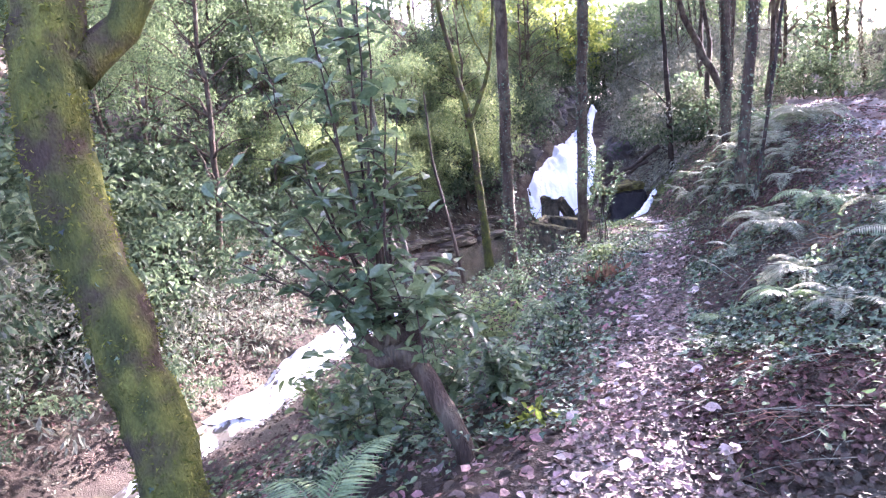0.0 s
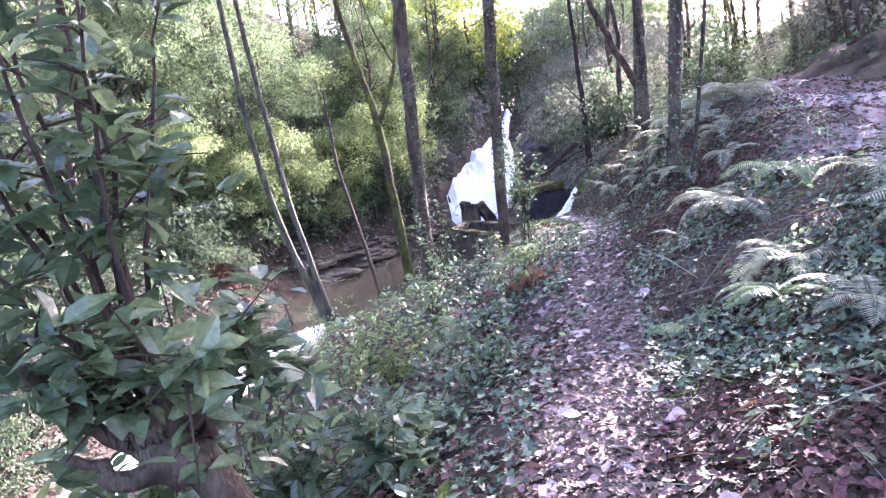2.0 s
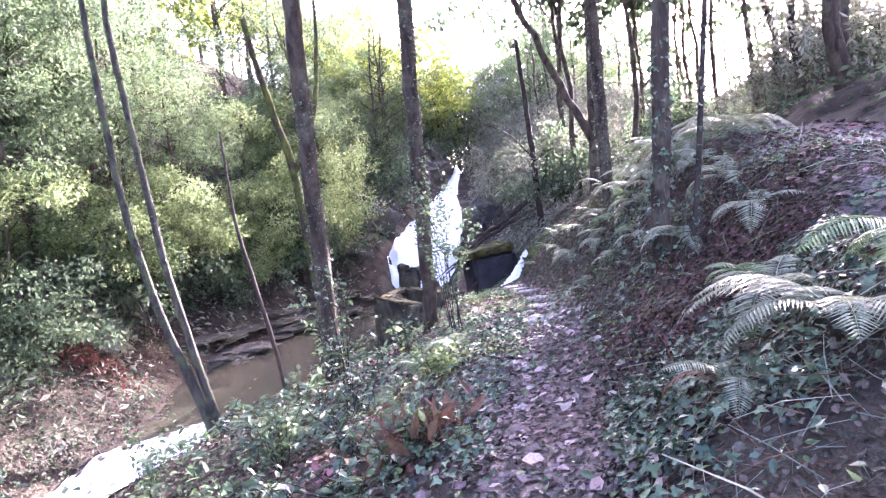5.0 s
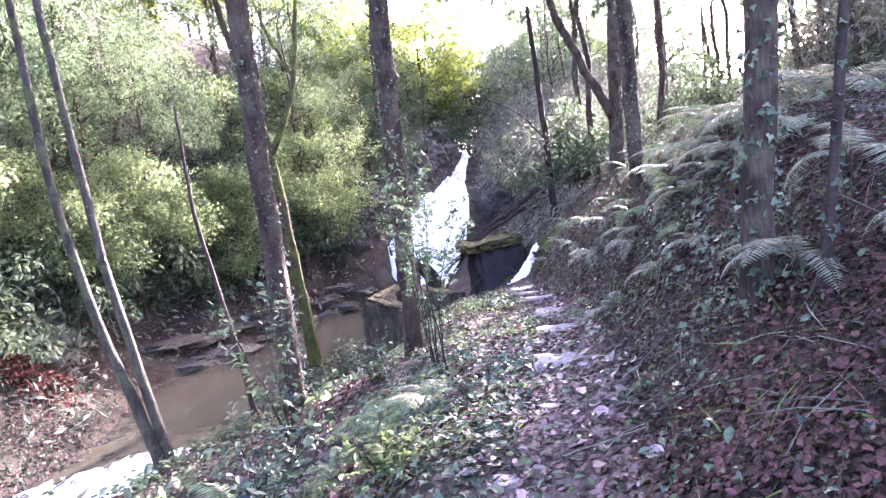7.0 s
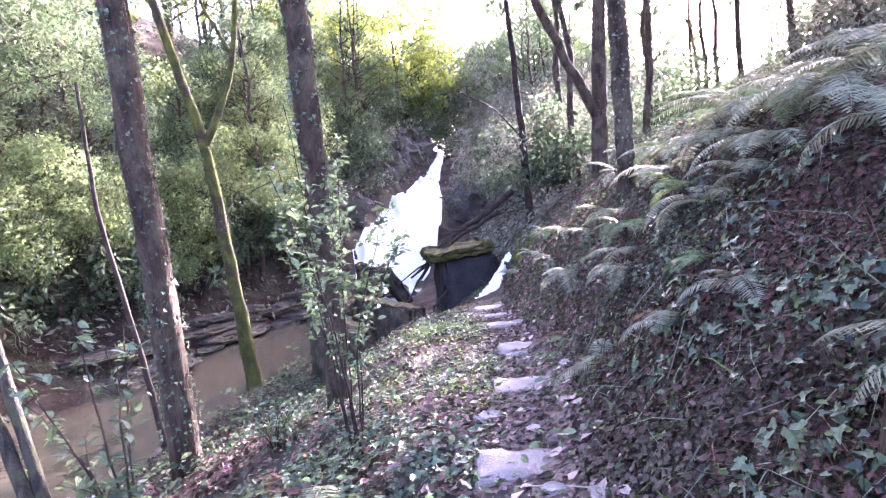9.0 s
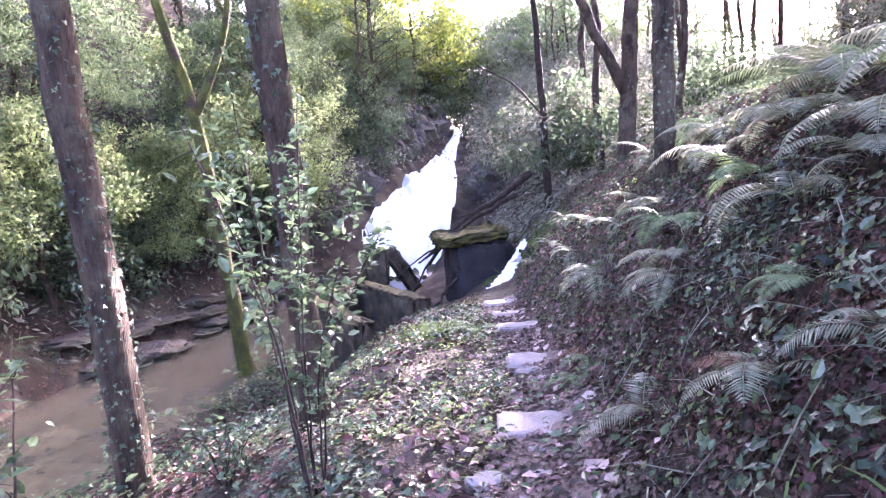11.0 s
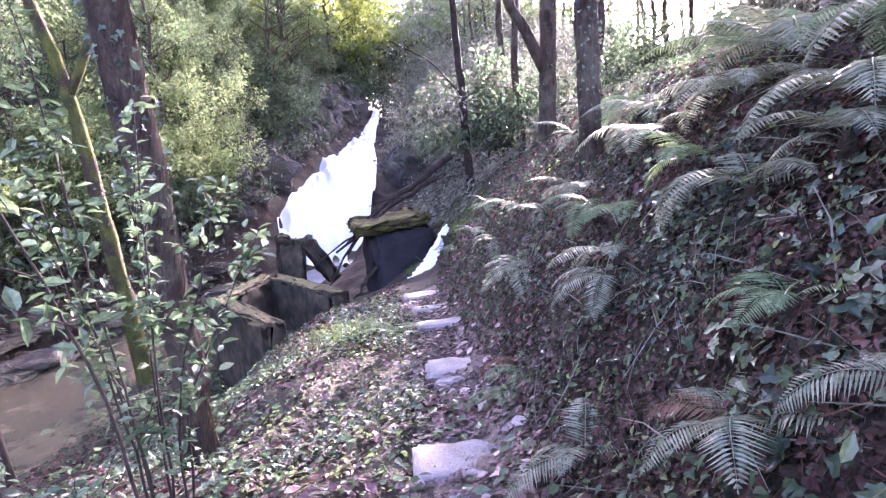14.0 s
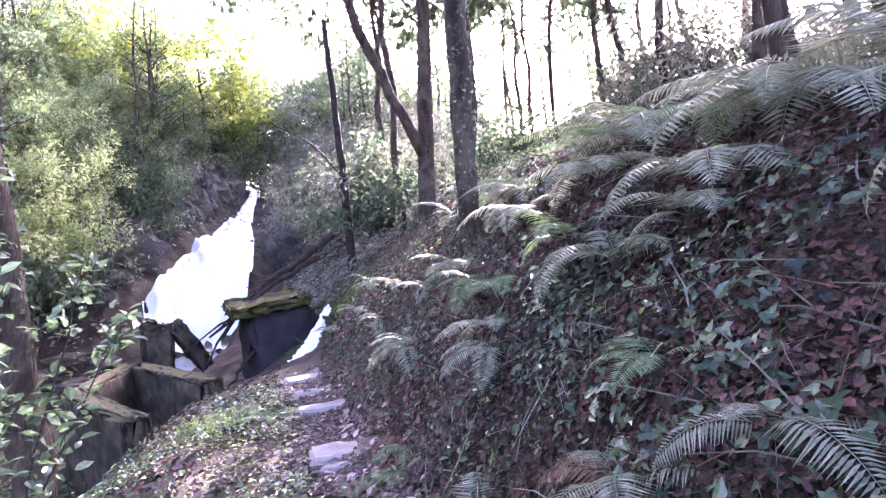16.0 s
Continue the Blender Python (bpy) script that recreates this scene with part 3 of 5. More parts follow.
def make_tree(name, base, height, spread, r0, count, n_leaf, size, leaf_mat, label, seed, bark=None, start=0.35, lean=(0, 0), clump=0.28, category="tree", group="", template=T_FINE, droop=-0.3):
    rng = np.random.default_rng(seed)
    bark = bark or M_BARK
    ob = thing(name, base, label, category, group)
    trunk, limbs, ends = limb_set(rng, (0, 0, -0.25), height, spread, count, r0, start, lean)
    v, f = tube(trunk, np.linspace(r0, r0 * 0.25, len(trunk)) * (1 + 0.35 * np.exp(-np.arange(len(trunk)) * 1.4)), 9, rng, 0.12)
    part("trunk", mesh_of("trunk", v, f, bark), ob)
    for pts, r in limbs:
        v, f = tube(pts, np.linspace(max(r, 0.008), 0.004, len(pts)), 5)
        part("limb", mesh_of("limb", v, f, bark), ob)
    centres = np.repeat(ends, 2, axis=0)      # each limb end carries a few tufts, with gaps between
    centres = centres + rng.normal(0, 0.75, centres.shape) * clump * spread * (1, 1, 0.7)
    radii = rng.uniform(0.35, 0.85, len(centres)) * clump * spread
    v, f = blob_leaves(rng, centres, radii, n_leaf, size, template, droop)
    part("crown", fast_mesh("crown", v, f, leaf_mat), ob)
    return ob


def place_copy(ob, x, y, rz, s, sink=0.0):
    return copy_thing(ob, pose(x, y, gz(x, y) - sink, 0, 0, rz) @ Matrix.Diagonal((s, s, s, 1)))


def trunk_tree(name, points, r0, r1, label, seed, bark, limbs=(), ivy=0, ivy_span=(0, 1), sides=14, n=26, group="", moss=0, crown=0):
    """A near trunk through the given points, with its own limbs and ivy leaves clinging to it."""
    rng = np.random.default_rng(seed)
    base = points[0]
    ob = thing(name, base, label, "tree", group)
    loc = [np.array(p) - np.array(base) for p in points]
    pts = bend(loc, n, rng, r0 * 0.07)
    rad = np.linspace(r0, r1, n) * (1 + 0.35 * np.exp(-np.arange(n) * 1.1))
    v, f = tube(pts, rad, sides, rng, 0.14)
    part("trunk", mesh_of("trunk", v, f, bark), ob)
    for lp, a, b in limbs:
        q = bend([np.array(p) - np.array(base) for p in lp], 12, rng, a * 0.2)
        v, f = tube(q, np.linspace(a, b, 12), 8, rng, 0.15)
        part("limb", mesh_of("limb", v, f, bark), ob)
    if crown:   # leafy head on a few boughs, high above the path
        cen = []
        for k in range(7):
            w = k * 2.4 + rng.normal(0, 0.3)
            e = pts[-1] + np.array((math.cos(w) * 2.2, math.sin(w) * 2.2, 1.0 + 0.45 * k))
            q = bend([pts[-1], (pts[-1] + e) / 2 + (0, 0, 0.3), e], 7, rng, 0.05)
            v, f = tube(q, np.linspace(r1 * 0.7, 0.015, 7), 6)
            part("limb", mesh_of("limb", v, f, bark), ob)
            cen += [q[4], q[6], e + rng.normal(0, 0.6, 3)]
        v, f = blob_leaves(rng, np.array(cen), rng.uniform(0.8, 1.5, len(cen)), crown, (0.12, 0.26), T_BROAD)
        part("crown", fast_mesh("crown", v, f, M_SHADE), ob)
    if ivy:
        s = rng.uniform(ivy_span[0], ivy_span[1], ivy) * (n - 1)
        i = np.minimum(s.astype(int), n - 2)
        c = pts[i] + (pts[i + 1] - pts[i]) * (s - i)[:, None]
        w = rng.uniform(0, 2 * math.pi, ivy)
        out = np.stack([np.cos(w), np.sin(w), np.zeros(ivy)], 1)
        p = c + out * (rad[i][:, None] * rng.uniform(0.95, 1.35, (ivy, 1)))
        ax = out * 0.7 + rng.normal(0, 0.5, (ivy, 3)) - (0, 0, 0.5)
        v, f = leaves(T_IVY, p, ax, out + rng.normal(0, 0.35, (ivy, 3)), rng.uniform(0.025, 0.055, ivy))
        part("ivy", fast_mesh("ivy", v, f, M_IVY), ob, "small dark climbing ivy leaves")
    if moss:
        s = rng.uniform(0, 1, moss) * (n - 1)
        i = np.minimum(s.astype(int), n - 2)
        w = rng.uniform(0, 2 * math.pi, moss)
        keep = vnoise(s * 0.7, w * 1.6, seed) > 0.36
        s, i, w = s[keep], i[keep], w[keep]
        m = len(s)
        out = np.stack([np.cos(w), np.sin(w), np.zeros(m)], 1)
        p = pts[i] + (pts[i + 1] - pts[i]) * (s - i)[:, None] + out * rad[i][:, None] * rng.uniform(0.93, 1.04, (m, 1))
        v, f = leaves(T_FINE, p, out * 0.6 + rng.normal(0, 0.6, (m, 3)) - (0, 0, 0.3), out + rng.normal(0, 0.5, (m, 3)), rng.uniform(0.02, 0.06, m))
        part("moss", fast_mesh("moss", v, f, M_MOSS), ob, "shaggy yellow-green moss")
    return ob


def shoots_bush(name, base, stems, n_leaf, size, leaf_mat, label, seed, r=0.012, along=(0.25, 1.0), category="shrub", bark=None, template=T_BROAD, spread=0.07, group=""):
    """A shrub of separate stems, each a part with its own leaves."""
    rng = np.random.default_rng(seed)
    ob = thing(name, base, label, category, group)
    b = np.array(base)
    for st in stems:
        q = bend([np.array(p) - b for p in st], 14, rng, 0.006)
        twigs = [tube(q, np.linspace(r, r * 0.3, 14), 6)]
        src = [q]
        for k in range(5):
            i = rng.integers(4, 13)
            d = random_dirs(rng, 1, 0.4)[0] * rng.uniform(0.15, 0.38)
            tw = bend([q[i], q[i] + d * 0.5 + (0, 0, 0.02), q[i] + d], 6)
            twigs.append(tube(tw, np.linspace(r * 0.5, r * 0.15, 6), 4))
            src.append(tw)
        v, f = join(twigs)
        stem = part("stem", mesh_of("stem", v, f, bark or M_TWIG), ob)
        m = max(4, n_leaf // len(stems))
        pl, ax = [], []
        for _ in range(m):
            k = rng.integers(0, len(src) * 2)
            line_pts = src[0] if k >= len(src) else src[k]
            s = rng.uniform(along[0], along[1]) if line_pts is q else rng.uniform(0.15, 1)
            t = s * (len(line_pts) - 1)
            i = min(int(t), len(line_pts) - 2)
            pl.append(line_pts[i] + (line_pts[i + 1] - line_pts[i]) * (t - i) + rng.normal(0, spread * 0.3, 3))
            a = random_dirs(rng, 1, 0.1, 0.5)[0]
            ax.append(a)
        pl, ax = np.array(pl), np.array(ax)
        v, f = leaves(template, pl, ax, np.array([0, 0, 1.0]) + rng.normal(0, 0.4, (m, 3)), rng.uniform(size[0], size[1], m))
        part("foliage", fast_mesh("foliage", v, f, leaf_mat), stem)
    return ob

# ---- trees beside the path ----
trunk_tree("mossy_tree", [(-1.564, 3.266, -0.953), (-1.634, 3.43, -0.064), (-2.09, 3.699, 1.223), (-2.289, 3.769, 2.077), (-2.242, 3.886, 3.13), (-2.172, 3.968, 5.072)], 0.21, 0.25,
           "leaning tree trunk thick with yellow-green moss and some ivy", 1, M_MOSSBARK, [([(-2.114, 3.851, 2.615), (-1.88, 4.038, 2.908), (-1.47, 4.202, 3.551), (-1.119, 4.319, 4.838)], 0.14, 0.09)], 90, (0.1, 0.9), 18, 34, moss=9000)
trunk_tree("tree", [(2.22, 15.2, -1.5), (2.2, 15.05, -0.2), (2.18, 14.84, 1.0), (2.18, 14.3, 4.2), (2.2, 13.4, 9.0)], 0.16, 0.12,
           "straight brown tree trunk with ivy leaves on the lower part", 2, M_BARK, ivy=900, ivy_span=(0.03, 0.5), crown=7000)
trunk_tree("ivy_clad_tree", [(3.94, 14.6, -0.9), (3.93, 14.45, 0.0), (3.9, 14.14, 1.0), (3.84, 13.4, 3.4), (3.75, 12.2, 8.0)], 0.125, 0.105,
           "slightly leaning tree trunk wrapped in ivy leaves higher up", 3, M_BARK, ivy=1200, ivy_span=(0.2, 1.0), crown=7000)
trunk_tree("forked_mossy_tree", [(2.23, 23.0, -2.75), (2.1, 22.75, -0.8), (1.96, 22.5, 1.0), (1.8, 22.2, 3.2), (1.3, 22, 5.2), (0.9, 21.8, 7.4)], 0.17, 0.07,
           "slender forked tree with bright moss on its stem at the pool", 4, M_MOSSBARK, [([(1.8, 22.2, 3.1), (2.4, 22.1, 4.2), (2.75, 22, 5.6), (2.9, 22, 8.0)], 0.09, 0.04), ([(2.6, 22.05, 4.9), (2.0, 22.1, 6.2), (1.7, 22.1, 7.6)], 0.05, 0.02)], 100, (0.1, 0.7), moss=2500)
trunk_tree("thin_tree", [(-0.35, 17.55, -2.95), (-0.8, 17.9, -1.6), (-1.45, 18.2, 0.4), (-1.85, 18.4, 2.6), (-2.1, 18.5, 6.2), (-2.3, 18.6, 10.0)], 0.10, 0.05,
           "thin grey leaning trunk at the foot of the stream bank", 5, M_GREYBARK, ivy=80, ivy_span=(0.3, 0.9), group="thin trunks at the stream")
trunk_tree("thin_tree", [(-0.25, 17.65, -2.95), (-0.62, 18.0, -1.4), (-1.1, 18.3, 0.8), (-1.35, 18.4, 3.0), (-1.7, 18.5, 6.2), (-1.6, 18.6, 10.0)], 0.09, 0.05,
           "thin grey leaning trunk at the foot of the stream bank", 6, M_GREYBARK, ivy=160, ivy_span=(0.3, 0.9), group="thin trunks at the stream")
trunk_tree("slim_pole_tree", [(1.1, 19.0, -2.75), (0.85, 19.2, -1.0), (0.3, 19.5, 1.8), (0.2, 19.6, 4.0)], 0.06, 0.025, "slim dark stem leaning over the pool", 7, M_TWIG)
trunk_tree("sapling", [(11.25, 27.5, 0.0), (11.17, 27.44, 1.0), (11.0, 27.2, 4.0), (10.75, 27.1, 8.0)], 0.14, 0.07, "dark slender bare sapling on the slope", 8, M_TWIG,
           [([(11.1, 27.3, 3.3), (10.2, 27.4, 4.4), (9.0, 27.5, 5.0)], 0.035, 0.012)])
trunk_tree("ivy_twin_tree", [(8.1, 15.62, 0.8), (8.1, 15.6, 1.6), (8.07, 15.55, 3.4), (8.05, 15.4, 9.0)], 0.125, 0.11, "stout trunk speckled with ivy on the bank", 9, M_BARK, ivy=800, ivy_span=(0.0, 0.7), crown=7000)
trunk_tree("leaning_limb_tree", [(11.5, 23.1, 1.2), (11.6, 23.05, 2.2), (11.7, 23.0, 4.6), (11.9, 22.9, 9.0)], 0.22, 0.15, "dark tree with one long limb leaning away", 10, M_BARK,
           [([(11.62, 23.0, 3.3), (10.9, 23, 4.7), (9.9, 23, 6.6), (9.0, 23, 9.0)], 0.15, 0.08)], 160, (0, 0.5))
trunk_tree("ivy_bank_tree", [(5.22, 9.2, 0.45), (5.25, 9.17, 1.0), (5.4, 9.1, 3.0), (5.7, 9.0, 7.5)], 0.085, 0.075, "tree trunk on the bank clad with ivy", 11, M_BARK, ivy=1100, ivy_span=(0, 0.9), crown=8000)
trunk_tree("thin_bank_tree", [(5.1, 8.72, 0.4), (5.32, 8.75, 1.0), (5.62, 8.77, 3.0), (6.1, 8.8, 7.0)], 0.026, 0.02, "thin upright ivy-speckled pole tree", 12, M_TWIG, ivy=160, ivy_span=(0, 0.7))

# ---- cut stump with its leafy shoots ----
trunk_tree("coppiced_stump", [(0.5, 2.98, -0.4), (0.42, 2.98, 0.06), (0.22, 3.06, 0.5), (0.08, 3.08, 0.72), (0.02, 3.09, 0.8)], 0.06, 0.07,
           "dark gnarled cut stump beside the path", 13, M_BARK,
           [([(0.13, 3.07, 0.6), (0.03, 3.03, 0.7), (-0.03, 3.0, 0.8)], 0.1, 0.045), ([(0.1, 3.08, 0.66), (0.17, 3.08, 0.76), (0.18, 3.1, 0.86)], 0.085, 0.03),
            ([(0.1, 3.05, 0.62), (-0.08, 2.98, 0.62), (-0.2, 2.95, 0.74)], 0.055, 0.018), ([(0.02, 3.05, 0.66), (-0.16, 3.02, 0.8), (-0.3, 3.0, 1.05)], 0.03, 0.012)], 40, (0.1, 0.7), n=20)
shoots_bush("laurel_shoots", (0.03, 3.08, 0.77), [[(0.03, 3.08, 0.77), (0.04 + a * 0.5, 3.08 + b * 0.5, 0.5 * (0.8 + h)), (0.1 + a, 3.1 + b, h)] for a, b, h in
            ((-0.1, 0.05, 2.9), (-0.35, -0.1, 2.6), (-0.05, 0.2, 2.95), (-0.7, 0.1, 2.3), (-1.15, 0.15, 1.75), (0.3, 0.25, 1.05), (-0.25, 0.35, 3.1), (0.05, -0.25, 2.2), (-0.6, -0.2, 1.75), (0.1, 0.4, 2.3), (-0.85, 0.4, 2.75),
             (0.45, 0.3, 0.8), (-0.95, -0.1, 1.3), (0.4, 0.5, 0.9), (-0.45, 0.2, 2.95), (-0.3, -0.25, 0.95), (0.15, -0.2, 1.0), (-0.15, -0.35, 1.2))],
            1000, (0.1, 0.165), M_LAUREL, "leafy laurel shoots sprouting from a cut stump", 14)
shoots_bush("laurel_bush", (3.95, 12.7, gz(3.95, 12.7)), [[(3.95 + a * 0.15, 12.7 + b * 0.3, gz(3.95, 12.7) - 0.05), (3.88 + a * 0.4, 12.68 + b * 0.5, 0.45), (3.75 + a * 1.5, 12.6 + b, h)] for a, b, h in
            ((-0.05, 0.0, 2.25), (-0.12, 0.05, 1.9), (0.2, 0.2, 2.0), (-0.15, 0.3, 1.4), (0.4, 0.1, 1.45), (0.15, 0.35, 1.6), (0.5, 0.3, 1.2))],
            950, (0.05, 0.085), M_LAUREL, "glossy laurel bush beside the path", 15, 0.008, (0.5, 1.0), spread=0.09)
shoots_bush("laurel_bush", (2.35, 12.6, gz(2.35, 12.6)), [[(2.35, 12.6, gz(2.35, 12.6) - 0.05), (2.3 + a * 0.4, 12.55 + b * 0.5, -0.15), (2.25 + a, 12.5 + b, h)] for a, b, h in
            ((-0.1, 0.0, 0.9), (-0.45, -0.15, 0.7), (0.2, -0.2, 0.55), (-0.6, 0.2, 0.4), (0.1, 0.4, 0.75))],
            230, (0.07, 0.13), M_LAUREL, "low laurel bush on the slope below the path", 16)
shoots_bush("laurel_bush", (-0.15, 4.9, gz(-0.15, 4.9)), [[(-0.15, 4.9, gz(-0.15, 4.9) - 0.05), (-0.15 + a * 0.4, 4.9 + b * 0.5, 0.0), (-0.15 + a, 4.9 + b, h)] for a, b, h in
            ((-0.2, -0.3, 0.75), (0.3, -0.4, 0.45), (-0.6, -0.1, 0.6), (0.1, 0.3, 0.7), (0.55, 0.1, 0.35), (-0.4, 0.4, 0.5), (0.35, 0.5, 0.3))],
            230, (0.09, 0.16), M_LAUREL, "young laurel with large pale leaves on the slope", 18)
shoots_bush("laurel_whip", (4.0, 12.3, gz(4.0, 12.3)), [[(4.0, 12.3, gz(4.0, 12.3) - 0.05), (3.88, 12.3, 0.6), (3.72, 12.25, 1.2), (3.5, 12.2, 1.85)]],
            46, (0.07, 0.12), M_LAUREL, "single dark whip of laurel with few leaves", 17, 0.01, (0.5, 1.0))
for k, (x, y, h, m) in enumerate(((-0.9, 9.6, 1.5, 230), (-0.2, 11.8, 1.3, 200), (1.5, 5.4, 0.6, 220), (1.0, 4.6, 0.55, 220), (1.9, 7.0, 0.55, 200), (0.9, 6.2, 0.7, 240), (1.3, 8.2, 0.8, 220), (0.2, 5.2, 0.75, 200), (2.2, 8.9, 0.5, 150), (3.3, 13.6, 0.5, 100), (3.1, 9.8, 0.45, 140), (0.6, 9.1, 0.6, 90), (0.25, 3.95, 0.85, 230), (-0.15, 3.45, 0.75, 200), (0.75, 4.1, 0.6, 200), (-0.6, 4.6, 0.9, 220), (2.3, 10.3, 0.7, 200), (1.6, 9.4, 0.8, 220), (0.4, 7.6, 0.9, 240), (2.5, 7.9, 0.4, 160), (1.2, 10.6, 0.7, 140))):
    rr = np.random.default_rng(100 + k)
    z = gz(x, y)
    shoots_bush("undergrowth_shrub", (x, y, z), [[(x, y, z - 0.05), (x + a * 0.4, y + b * 0.4, z + h * 0.5), (x + a, y + b, z + h * c)] for a, b, c in zip(rr.uniform(-0.45, 0.45, 7), rr.uniform(-0.45, 0.45, 7), rr.uniform(0.5, 1.1, 7))],
                int(m * 1.7), (0.05, 0.1) if k < 12 or k > 15 else (0.08, 0.15), M_LAUREL if k < 2 or k in (12, 13, 14) else M_IVY if k % 4 == 0 else M_FRESH if k % 5 == 0 else M_LAUREL, "low broad-leaved shrub in the undergrowth", 120 + k, 0.006, group="shrubs in the undergrowth")

# ---- masonry at the pool ----
def box_verts(bm, lo, hi, rng, wear=0.02, cuts=3):
    """A worn block: a subdivided box with jittered corners."""
    g = bmesh.ops.create_cube(bm, size=1.0)["verts"]
    s = [h - l for l, h in zip(lo, hi)]
    for v in g:
        v.co = Vector([lo[i] + (v.co[i] + 0.5) * s[i] for i in range(3)])
    edges = list({e for v in g for e in v.link_edges})
    r = bmesh.ops.bevel(bm, geom=edges, offset=min(s) * 0.12, segments=1, affect="EDGES")
    bmesh.ops.subdivide_edges(bm, edges=[e for e in bm.edges], cuts=cuts, use_grid_fill=True)
    for v in bm.verts:
        v.co += Vector(rng.normal(0, wear, 3))


def worn_block(name, lo, hi, material, seed, parent=None, m=None, wear=0.015, label="", cuts=3):
    rng = np.random.default_rng(seed)
    bm = bmesh.new()
    box_verts(bm, lo, hi, rng, wear, cuts)
    me = bpy.data.meshes.new(name)
    bm.to_mesh(me)
    bm.free()
    me.polygons.foreach_set("use_smooth", [True] * len(me.polygons))
    me.materials.append(material)
    ob = part(name, me, parent, label)
    if m is not None:
        ob.matrix_basis = m
    return ob


def wall_between(parent, a, b, thick, z0, z1, seed, name="wall"):
    a, b = Vector((*a, 0)), Vector((*b, 0))
    d = b - a
    m = Matrix.Translation(a) @ Matrix.Rotation(math.atan2(d.y, d.x), 4, "Z")
    return worn_block(name, (0, -thick / 2, z0), (d.length, thick / 2, z1), M_CONCRETE, seed, parent, m, 0.022, cuts=7)


tank = thing("concrete_tank", (4.85, 21.2, -2.6), "old mossy roofless concrete tank beside the pool", "tank")
TL_, TF_, TR_, TB_ = (-1.05, 0.8), (-0.15, -1.95), (1.15, -0.1), (0.0, 3.0)
wall_between(tank, (TL_[0] - 0.03, TL_[1] + 0.16), (TF_[0], TF_[1] - 0.1), 0.38, -0.4, 1.82, 41)
wall_between(tank, (TL_[0] + 0.15, TL_[1] + 0.05), TB_, 0.4, -0.4, 1.80, 42)
wall_between(tank, (TB_[0] + 0.08, TB_[1] - 0.12), TR_, 0.4, -0.4, 1.77, 43)
wall_between(tank, (TF_[0] + 0.2, TF_[1] + 0.05), (TR_[0] - 0.1, TR_[1] - 0.15), 0.28, -0.4, 1.30, 44)
worn_block("floor_slab", (-0.75, -1.3, -0.3), (0.75, 1.7, 0.75), M_SOIL, 45, tank, None, 0.03)

pier = thing("broken_pier", (5.7, 28.1, -2.6), "broken grey concrete pier standing at the pool", "pier")
worn_block("post", (-0.42, -0.3, -0.3), (0.3, 0.3, 2.1), M_CONCRETE, 46, pier, None, 0.03, cuts=5)
worn_block("spur", (-0.42, -0.3, 2.06), (-0.05, 0.3, 2.24), M_CONCRETE, 47, pier, None, 0.03)
worn_block("fallen_piece", (-0.18, -0.2, -0.75), (0.18, 0.2, 0.75), M_CONCRETE, 48, pier, pose(0.75, -0.1, 1.45, 0, -32, 10), 0.035, cuts=5)

ruin = thing("ruined_sluice_block", (8.15, 24.6, -2.2), "dark wet masonry block with a mossy top", "masonry")
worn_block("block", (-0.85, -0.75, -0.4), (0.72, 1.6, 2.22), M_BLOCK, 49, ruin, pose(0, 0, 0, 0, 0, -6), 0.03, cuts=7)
worn_block("coping", (-0.92, -0.8, 2.18), (0.8, 1.6, 2.36), M_MOSSTONE, 50, ruin, pose(0, 0, 0, 0, -6, -6), 0.045, "", 6)
worn_block("side_wall", (0.85, -1.5, -0.4), (1.25, 0.4, 1.95), M_CONCRETE, 51, ruin, pose(0, 0, 0, 0, 0, -10), 0.04, cuts=5)


def small_fall():
    rng = np.random.default_rng(52)
    nu, nv = 9, 30
    v = []
    for i in range(nv):
        s = i / (nv - 1)
        c = np.array((8.95, 23.4, -0.1)) * (1 - s) + np.array((7.75, 22.0, -1.0)) * s
        c[2] -= 0.3 * s * (1 - s)
        for k in range(nu):
            u = k / (nu - 1) - 0.5
            w = 0.16 + 0.26 * s
            v.append(c + np.array((u * w, -0.3 * u * w, 0.07 * math.cos(u * 3.1))) + rng.normal(0, 0.018, 3))
    f = [(i * nu + k, i * nu + k + 1, (i + 1) * nu + k + 1, (i + 1) * nu + k) for i in range(nv - 1) for k in range(nu - 1)]
    tagged(new("water_spout", mesh_of("water_spout", v, f, M_FOAM)), "small white spout of water beside the masonry", "water", kind="structure")


small_fall()


def fallen_limb(name, pts, r, forks, label, seed):
    rng = np.random.default_rng(seed)
    ob = thing(name, pts[0], label, "branch", "fallen branches at the fall")
    b = np.array(pts[0])
    q = bend([np.array(p) - b for p in pts], 14, rng, 0.03)
    v, f = tube(q, np.linspace(r, r * 0.35, 14), 8, rng, 0.2)
    part("bough", mesh_of("bough", v, f, M_TWIG), ob)
    for k in range(forks):
        i = 4 + k * 9 // max(forks, 1)
        d = (q[min(i + 1, 13)] - q[i - 1]) * 2.2 + rng.normal(0, 0.35, 3)
        t = bend([q[i], q[i] + d * 0.5, q[i] + d + (0, 0, -0.15)], 7, rng, 0.02)
        v, f = tube(t, np.linspace(r * 0.45, r * 0.12, 7), 5)
        part("twig", mesh_of("twig", v, f, M_TWIG), ob)


